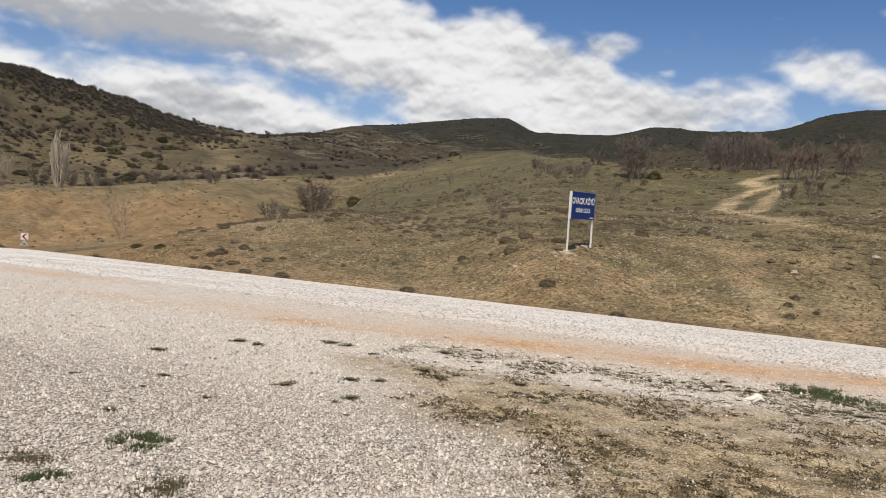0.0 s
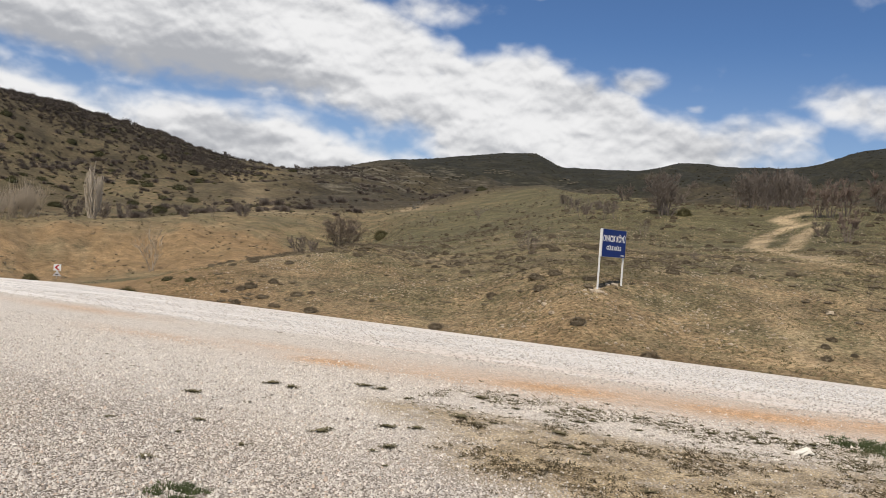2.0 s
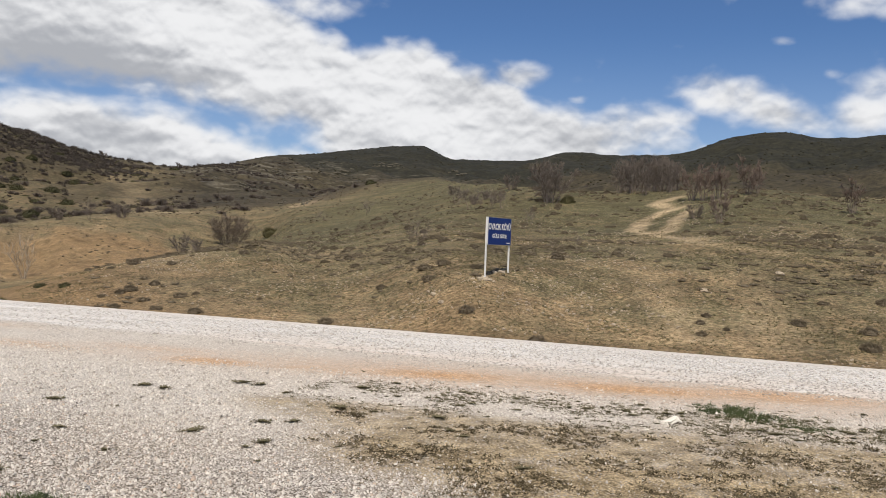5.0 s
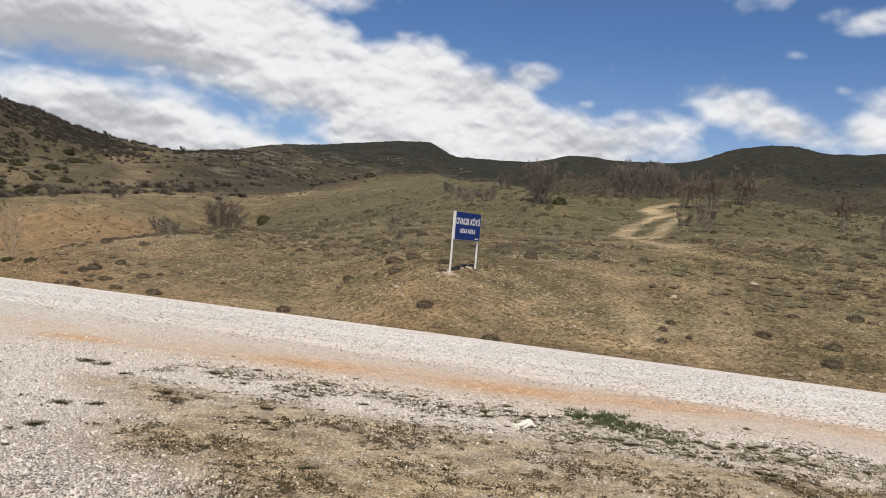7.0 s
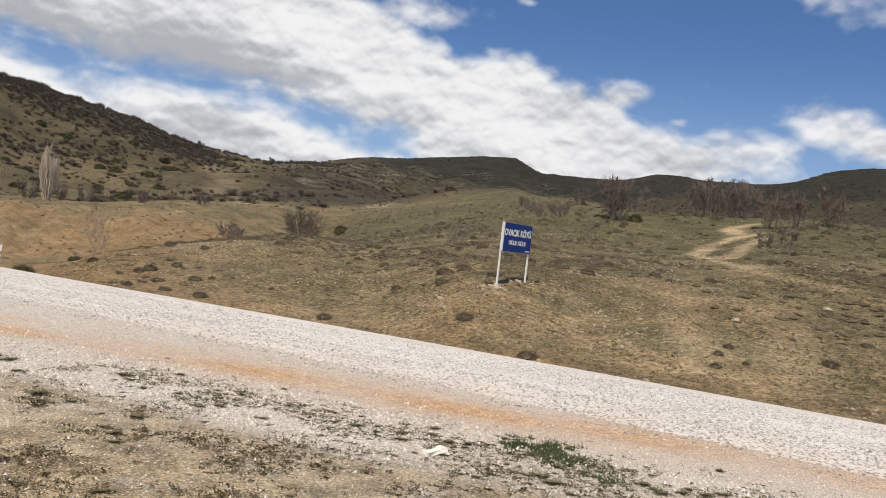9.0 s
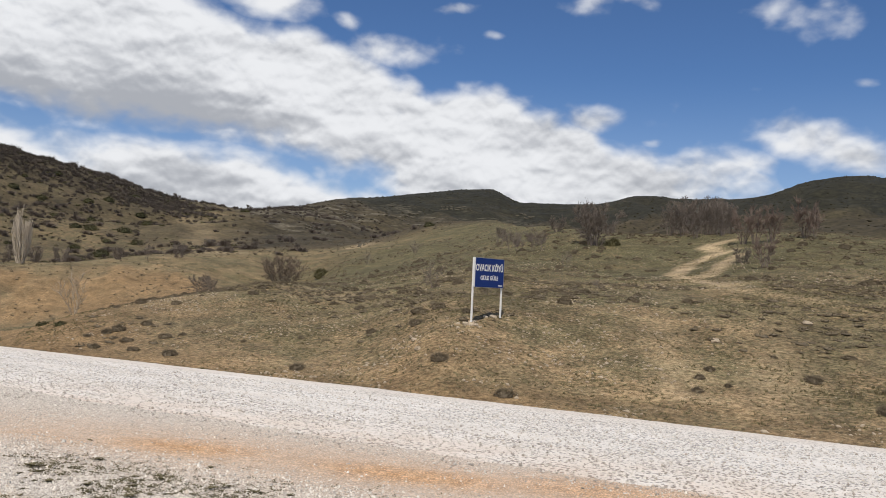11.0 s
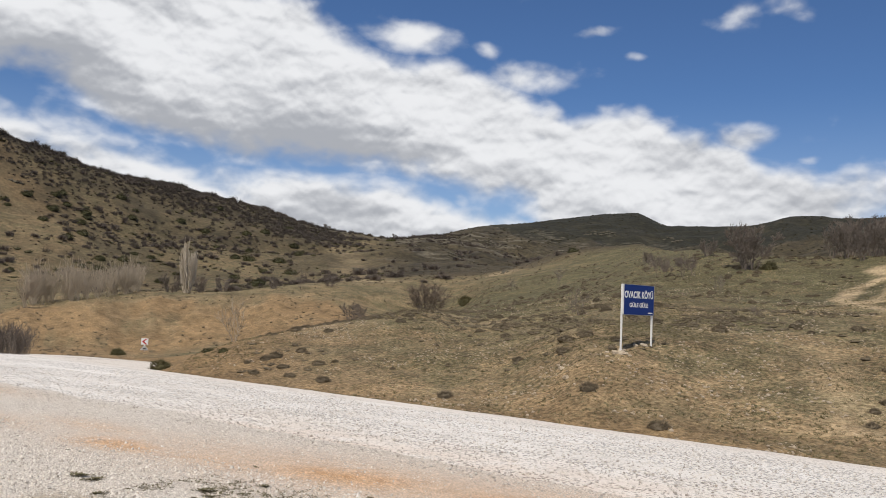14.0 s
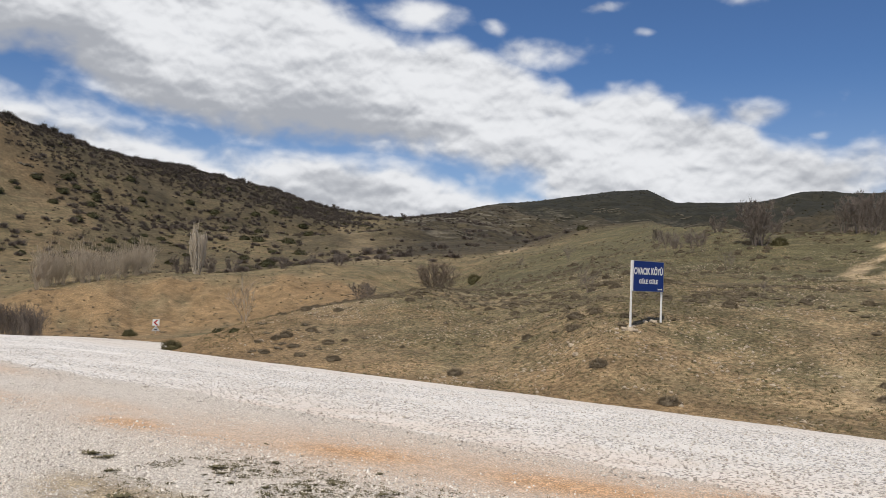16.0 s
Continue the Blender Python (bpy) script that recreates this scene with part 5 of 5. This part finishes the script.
OLIVE = plain("olive_mat_scrub", (0.042, 0.040, 0.020), (0.105, 0.095, 0.050), 0.5)
low_scrub("slope_scrub", land_spots(56, 3800, (-69, -24), (165, 480), hill_cover, (0.22, 0.75), 0.0), tuft_shape(60, 57), SCRUB, "dark leafless scrub covering the hill", 58, 0.9)
low_scrub("ridge_scrub", land_spots(156, 3600, (-69, -30), (190, 520), high_cover, (0.5, 1.5), 0.0), brush_shape(120, 157), plain("ridge_twigs", (0.044, 0.037, 0.031), (0.105, 0.087, 0.072), 0.4), "dense dark leafless bushes along the ridge", 158, 1.0)
low_scrub("hill_bushes", land_spots(76, 620, (-69, -26), (170, 470), hill_cover, (0.9, 2.1), 0.0), brush_shape(300, 77), plain("hill_twigs", (0.098, 0.080, 0.066), (0.185, 0.152, 0.127), 0.4), "larger leafless bushes scattered on the hill", 78, 0.8)
low_scrub("hill_junipers", land_spots(176, 520, (-69, -38), (165, 430), hill_cover, (0.5, 1.7), 0.0), tuft_shape(110, 177), OLIVE, "dark olive evergreen mats on the hill", 178, 0.75)
low_scrub("mountain_scrub", land_spots(59, 3400, (-40, 16), (430, 960), lambda x, y, a, d: max(0.05, 0.6 + 0.9 * noise.noise(Vector((x * 0.008, y * 0.008, 6)))) * (d < contour(a)[6] * 0.985), (0.6, 1.9), 0.0), tuft_shape(24, 60), MATQ, "dark scrub on the far mountain", 61, 0.8)
low_scrub("crest_scrub", land_spots(259, 900, (-36, 16), (600, 965), lambda x, y, a, d: 0.97 < d / contour(a)[6] < 1.0, (0.8, 2.3), 0.0), tuft_shape(50, 260), MATQ, "dark bushes along the mountain's crest", 261, 0.9)
low_scrub("hilltop_bushes", land_spots(356, 150, (-72, -40), (300, 500), lambda x, y, a, d: 0.975 < d / contour(a)[6] < 1.0, (0.9, 2.6), 0.0), brush_shape(320, 357), plain("hilltop_twigs", (0.050, 0.043, 0.036), (0.115, 0.097, 0.080), 0.4), "dark bushes standing out on the hill's skyline", 358, 0.95)
low_scrub("brow_scrub", land_spots(65, 2600, (-36, 12), (70, 240), lambda x, y, a, d: max(0.02, 0.3 + 1.4 * noise.noise(Vector((x * 0.05, y * 0.05, 8)))) * off_lanes(x, y, 1.5), (0.12, 0.42), 0.0), tuft_shape(66, 66), CUSHION, "low brown mats of scrub on the brow", 67, 0.95)
low_scrub("slope_mats", land_spots(68, 2300, (-44, 12), (30, 88), lambda x, y, a, d: max(0.0, 0.10 + 0.42 * shoulder(a, d) + 0.9 * noise.noise(Vector((x * 0.10, y * 0.22, 12)))) * (0.3 + 0.7 * step(y, 30, 44)) * off_lanes(x, y, 1.3), (0.10, 0.40), 0.0), tuft_shape(80, 69), CUSHION, "low brown mats of thorny scrub on the slope", 70, 0.6)
low_scrub("bank_scrub", land_spots(62, 1500, (-64, -30), (90, 200), lambda x, y, a, d: max(0.02, 0.4 + 1.3 * noise.noise(Vector((x * 0.06, y * 0.06, 8)))), (0.12, 0.42), 0.0), tuft_shape(60, 63), CUSHION, "small cushion plants on the clay bank", 64, 0.95)


# ---- pale ledges on the folds of the far hill and on the rim of the knoll ----
def ledges():
    rnd, spots = random.Random(33), []
    lines = [(EAST, -38.0, 4.2, -35.7, 3.9, 34), (EAST, -34.6, 3.7, -32.5, 3.0, 44), (EAST, -32.2, 4.6, -30.8, 4.2, 26), (EAST, -40.6, 2.3, -39.3, 1.6, 26), (WEST, -29.6, 2.4, -28.9, 2.75, 24),
             (WEST, -32.0, 2.7, -30.7, 2.4, 24), (WEST, -27.5, 4.4, -26.1, 4.8, 26), (WEST, -24.8, 5.2, -22.7, 5.3, 40), (WEST, -19.5, 5.0, -18.4, 4.9, 20), (WEST, -31.2, 4.4, -29.9, 4.15, 24), (EAST, -62.5, 6.6, -61.5, 5.8, 22)]
    for eye, a0, e0, a1, e1, count in lines:
        for _ in range(count):
            f = rnd.random()
            x, y, r = sighted(eye, a0 + (a1 - a0) * f + rnd.gauss(0, 0.10), e0 + (e1 - e0) * f + rnd.gauss(0, 0.07), 60.0)
            if r < 900:
                spots.append((x, y, 0.0, rnd.uniform(0.25, 1.0) * r / 420))
    spots = np.array(spots)
    spots[:, 2] = land_z(spots[:, 0], spots[:, 1])
    return scattered("rock_ledges", spots, ico_shape(2, 1.1, 35), plain("weathered_ledge", (0.066, 0.059, 0.044), (0.175, 0.156, 0.118), 0.6, bump=0.5), "pale weathered rock ledges on the far slopes", "rock", 34, 0.25, 0.5)


ledges()

# ---- stones at the foot of the sign ----
def rock(seed):
    v, f = ico_shape(2, 0.55, seed)
    v = [(x, y * 0.8, z * 0.6 + 0.25) for x, y, z in v]
    return tagged(new("rock", mesh_of("rock", v, f, FIELDSTONE)), "pale angular field stone at the foot of the sign", "rock", "stones round the sign posts")


rnd = random.Random(9)
rocks = [rock(71), rock(72), rock(73)]
for i in range(19):
    base = SIGN_A if i % 5 else SIGN_B
    x, y = base.x + rnd.gauss(0, 0.30), base.y - 0.12 + rnd.gauss(0, 0.22)
    put(rocks[i % 3], x, y, rnd.uniform(0, 360), rnd.uniform(0.05, 0.13), i < 3, 0.02)
for i, (x, y, size) in enumerate([(-8.9, 28.4, 0.13), (-8.2, 27.3, 0.13), (2.6, 24.0, 0.10), (-2.2, 27.5, 0.10), (3.2, 37.0, 0.2), (0.4, 33.0, 0.16)]):
    tagged(put(rocks[i % 3], x, y, 77 * i, size, False, 0.02), "pale field stone lying on the dry slope")

# ---- weeds, grass and litter on the lay-by ----
def weed_tuft(seed):
    v, f = mat_shape(150, seed, 1)
    v = [(x * 0.12, y * 0.09, z * 0.068 + 0.004) for x, y, z in v]
    return tagged(new("weed_tuft", mesh_of("weed_tuft", v, f, WEED)), "flat dark weed tuft growing through the gravel", "weed")


weed = [weed_tuft(81 + i) for i in range(4)]
known = [(-4.06, 5.70, 1.2), (-3.9, 6.58, 1.2), (-3.72, 6.70, 1.1), (-3.2, 7.25, 1.2), (-3.0, 7.27, 1.1), (-2.70, 3.73, 0.9), (-2.36, 4.49, 0.7), (-1.66, 5.13, 1.0), (-3.27, 4.84, 0.8), (-3.77, 4.42, 0.6), (-1.60, 6.51, 1.3), (-2.02, 7.84, 1.1), (-2.50, 7.11, 0.8), (-0.69, 6.69, 1.1), (-2.35, 5.14, 1.0), (-2.2, 5.3, 0.8), (-1.90, 5.74, 1.1), (-1.75, 5.85, 0.9)]
rnd = random.Random(10)
while len(known) < 175:
    x = rnd.uniform(-1.9, 4.2)
    known.append((x, 7.78 + 0.08 * x + rnd.gauss(0, 0.36), 0.28 + 0.6 * rnd.random() ** 2))
while len(known) < 262:
    x, y = rnd.uniform(-1.0, 7.5), rnd.uniform(2.8, 7.8)
    if rnd.random() < float(earthy(np.array([x]), np.array([y]))[0]) + 0.08:
        known.append((x, y, 0.28 + 0.6 * rnd.random() ** 2))
while len(known) < 290:
    known.append((rnd.uniform(-9, 0), rnd.uniform(3.0, 8.0), rnd.uniform(0.2, 0.6)))
for i, (x, y, size) in enumerate(known):
    tagged(put(weed[i % 4], x, y, 67 * i, size, i < 4, 0.0), group="weeds in the gravel")


def grass_patch(name, cx, cy, a, b, count, seed, label, mat, height):
    rnd = random.Random(seed)
    spots = []
    for _ in range(count):
        x, y = cx + rnd.gauss(0, a), cy + rnd.gauss(0, b)
        if noise.noise(Vector((x * 6.0, y * 6.0, seed))) > -0.18:
            spots.append((x, y, ground_z(x, y), rnd.uniform(0.35, 1.0) * height))
    v, f = mat_shape(12, seed, 2)
    blades, bf = sprig_shape(5, seed, 0.035, 0.9, False)
    f = f + [tuple(q + len(v) for q in t) for t in bf]
    return scattered(name, spots, (v + [(x, y, z * 0.8) for x, y, z in blades], f), mat, label, "grass", seed + 1, 0.25, 1.5)


grass_patch("grass_patch", 1.66, 8.47, 0.15, 0.15, 520, 91, "low patch of fresh green grass in the gravel", GREEN, 0.055)
grass_patch("grass_patch", 2.10, 8.12, 0.30, 0.18, 320, 92, "thin green grass and weeds in the gravel", WEED, 0.035)
grass_patch("grass_patch", 1.98, 8.22, 0.17, 0.13, 300, 90, "low fresh green grass spreading over the gravel", GREEN, 0.045)
grass_patch("grass_patch", 2.35, 7.95, 0.12, 0.08, 140, 93, "small tuft of fresh green grass", GREEN, 0.04)
grass_patch("grass_patch", -1.90, 3.27, 0.085, 0.075, 420, 94, "dense dark green weed patch in the gravel", GREEN, 0.046)
grass_patch("grass_patch", -1.83, 2.52, 0.06, 0.05, 200, 95, "small dark green weed patch in the gravel", GREEN, 0.045)
grass_patch("grass_patch", -2.12, 2.68, 0.10, 0.07, 170, 96, "sparse dark weeds in the gravel", WEED, 0.04)
grass_patch("grass_patch", -1.24, 2.76, 0.09, 0.08, 240, 89, "dark green weeds among the stones", WEED, 0.045)
grass_patch("grass_patch", 0.67, 4.52, 0.11, 0.06, 160, 98, "small green weed patch beside the gravel", GREEN, 0.022)
grass_patch("grass_patch", 1.87, 5.23, 0.13, 0.08, 180, 99, "small green weed patch on the trodden earth", WEED, 0.025)
grass_patch("dry_grass", 2.6, 5.2, 1.7, 0.95, 2000, 97, "sparse trodden dry grass on the earth of the lay-by", plain("dry_grass", (0.14, 0.11, 0.06), (0.32, 0.26, 0.16), 6.0), 0.03)


rng = np.random.default_rng(101)
gx, gy = rng.uniform(-2.2, 7.0, 48000), rng.uniform(2.6, 8.6, 48000)
keep = rng.random(48000) < earthy(gx, gy)
gx, gy = gx[keep], gy[keep]
gs = np.clip(rng.lognormal(math.log(0.0042), 0.45, len(gx)), 0.0025, 0.012)
scattered("grit", np.stack([gx, gy, lot_z(gx, gy) + gs * 0.1, gs], 1), WEDGE, plain("trodden_grit", (0.22, 0.175, 0.115), (0.50, 0.42, 0.31), 30.0), "small pale grit on the trodden earth", "gravel", 102, 0.6, 0.7)
gx, gy = rng.uniform(-1.6, 8.5, 30000), rng.uniform(2.8, 8.7, 30000)
clumpy = np.array([noise.noise(Vector((a * 1.3, b * 1.6, 3))) + 0.6 * noise.noise(Vector((a * 4.0, b * 4.5, 8))) for a, b in zip(gx, gy)])
keep = rng.random(30000) < earthy(gx, gy) * np.clip(0.25 + 2.2 * clumpy, 0.04, 1)
gx, gy = gx[keep], gy[keep]
scattered("dead_weeds", np.stack([gx, gy, lot_z(gx, gy), rng.uniform(0.025, 0.075, len(gx))], 1), mat_shape(14, 103), plain("dead_weeds", (0.060, 0.048, 0.026), (0.150, 0.118, 0.068), 6.0), "withered brown weeds on the trodden earth", "weeds", 104, 0.2, 1.25)


gx, gy = rng.uniform(-2.5, 5.0, 3600), 7.75 + rng.normal(0, 0.38, 3600)
gy += 0.06 * gx
clumpy = np.array([noise.noise(Vector((a * 1.7, b * 1.7, 6))) for a, b in zip(gx, gy)])
keep = clumpy > -0.05 - 0.12 * (gx > 0)
gx, gy = gx[keep], gy[keep]
scattered("gravel_weeds", np.stack([gx, gy, lot_z(gx, gy), rng.uniform(0.02, 0.06, len(gx))], 1), mat_shape(14, 105), WEED, "tiny dark weeds between the stones", "weeds", 106, 0.2, 1.1)


def white_stone():
    bm = bmesh.new()
    bmesh.ops.create_icosphere(bm, subdivisions=3, radius=1.0)
    for v in bm.verts:
        q = v.co
        k = 1 + 0.45 * noise.noise(q * 1.6 + Vector((7, 0, 0))) + 0.15 * noise.noise(q * 4.5)
        v.co = Vector((q.x * 0.13 * k, q.y * 0.075 * k, max(q.z, -0.35) * 0.055 * k + 0.02 + 0.03 * math.sin(q.x * 3)))
    me = bpy.data.meshes.new("white_stone")
    bm.to_mesh(me)
    bm.free()
    me.materials.append(plain("bleached_stone", (0.62, 0.58, 0.50), (0.80, 0.77, 0.70), 12.0, bump=0.3))
    ob = new("white_stone", me)
    return put(tagged(ob, "bleached white jagged stone lying on the gravel", "stone"), 1.18, 7.62, 25, 0.68, True)


white_stone()
stalk = ([], [])
tube(*stalk, [Vector((0, 0, -0.02)), Vector((0.01, 0, 0.12)), Vector((0.0, 0.01, 0.26))], [0.004, 0.003, 0.002], 4)
put(tagged(new("dry_stalk", mesh_of("dry_stalk", *stalk, REED)), "single upright dry straw-coloured stalk", "weed"), 1.89, 6.38, 0, 1.0, True)
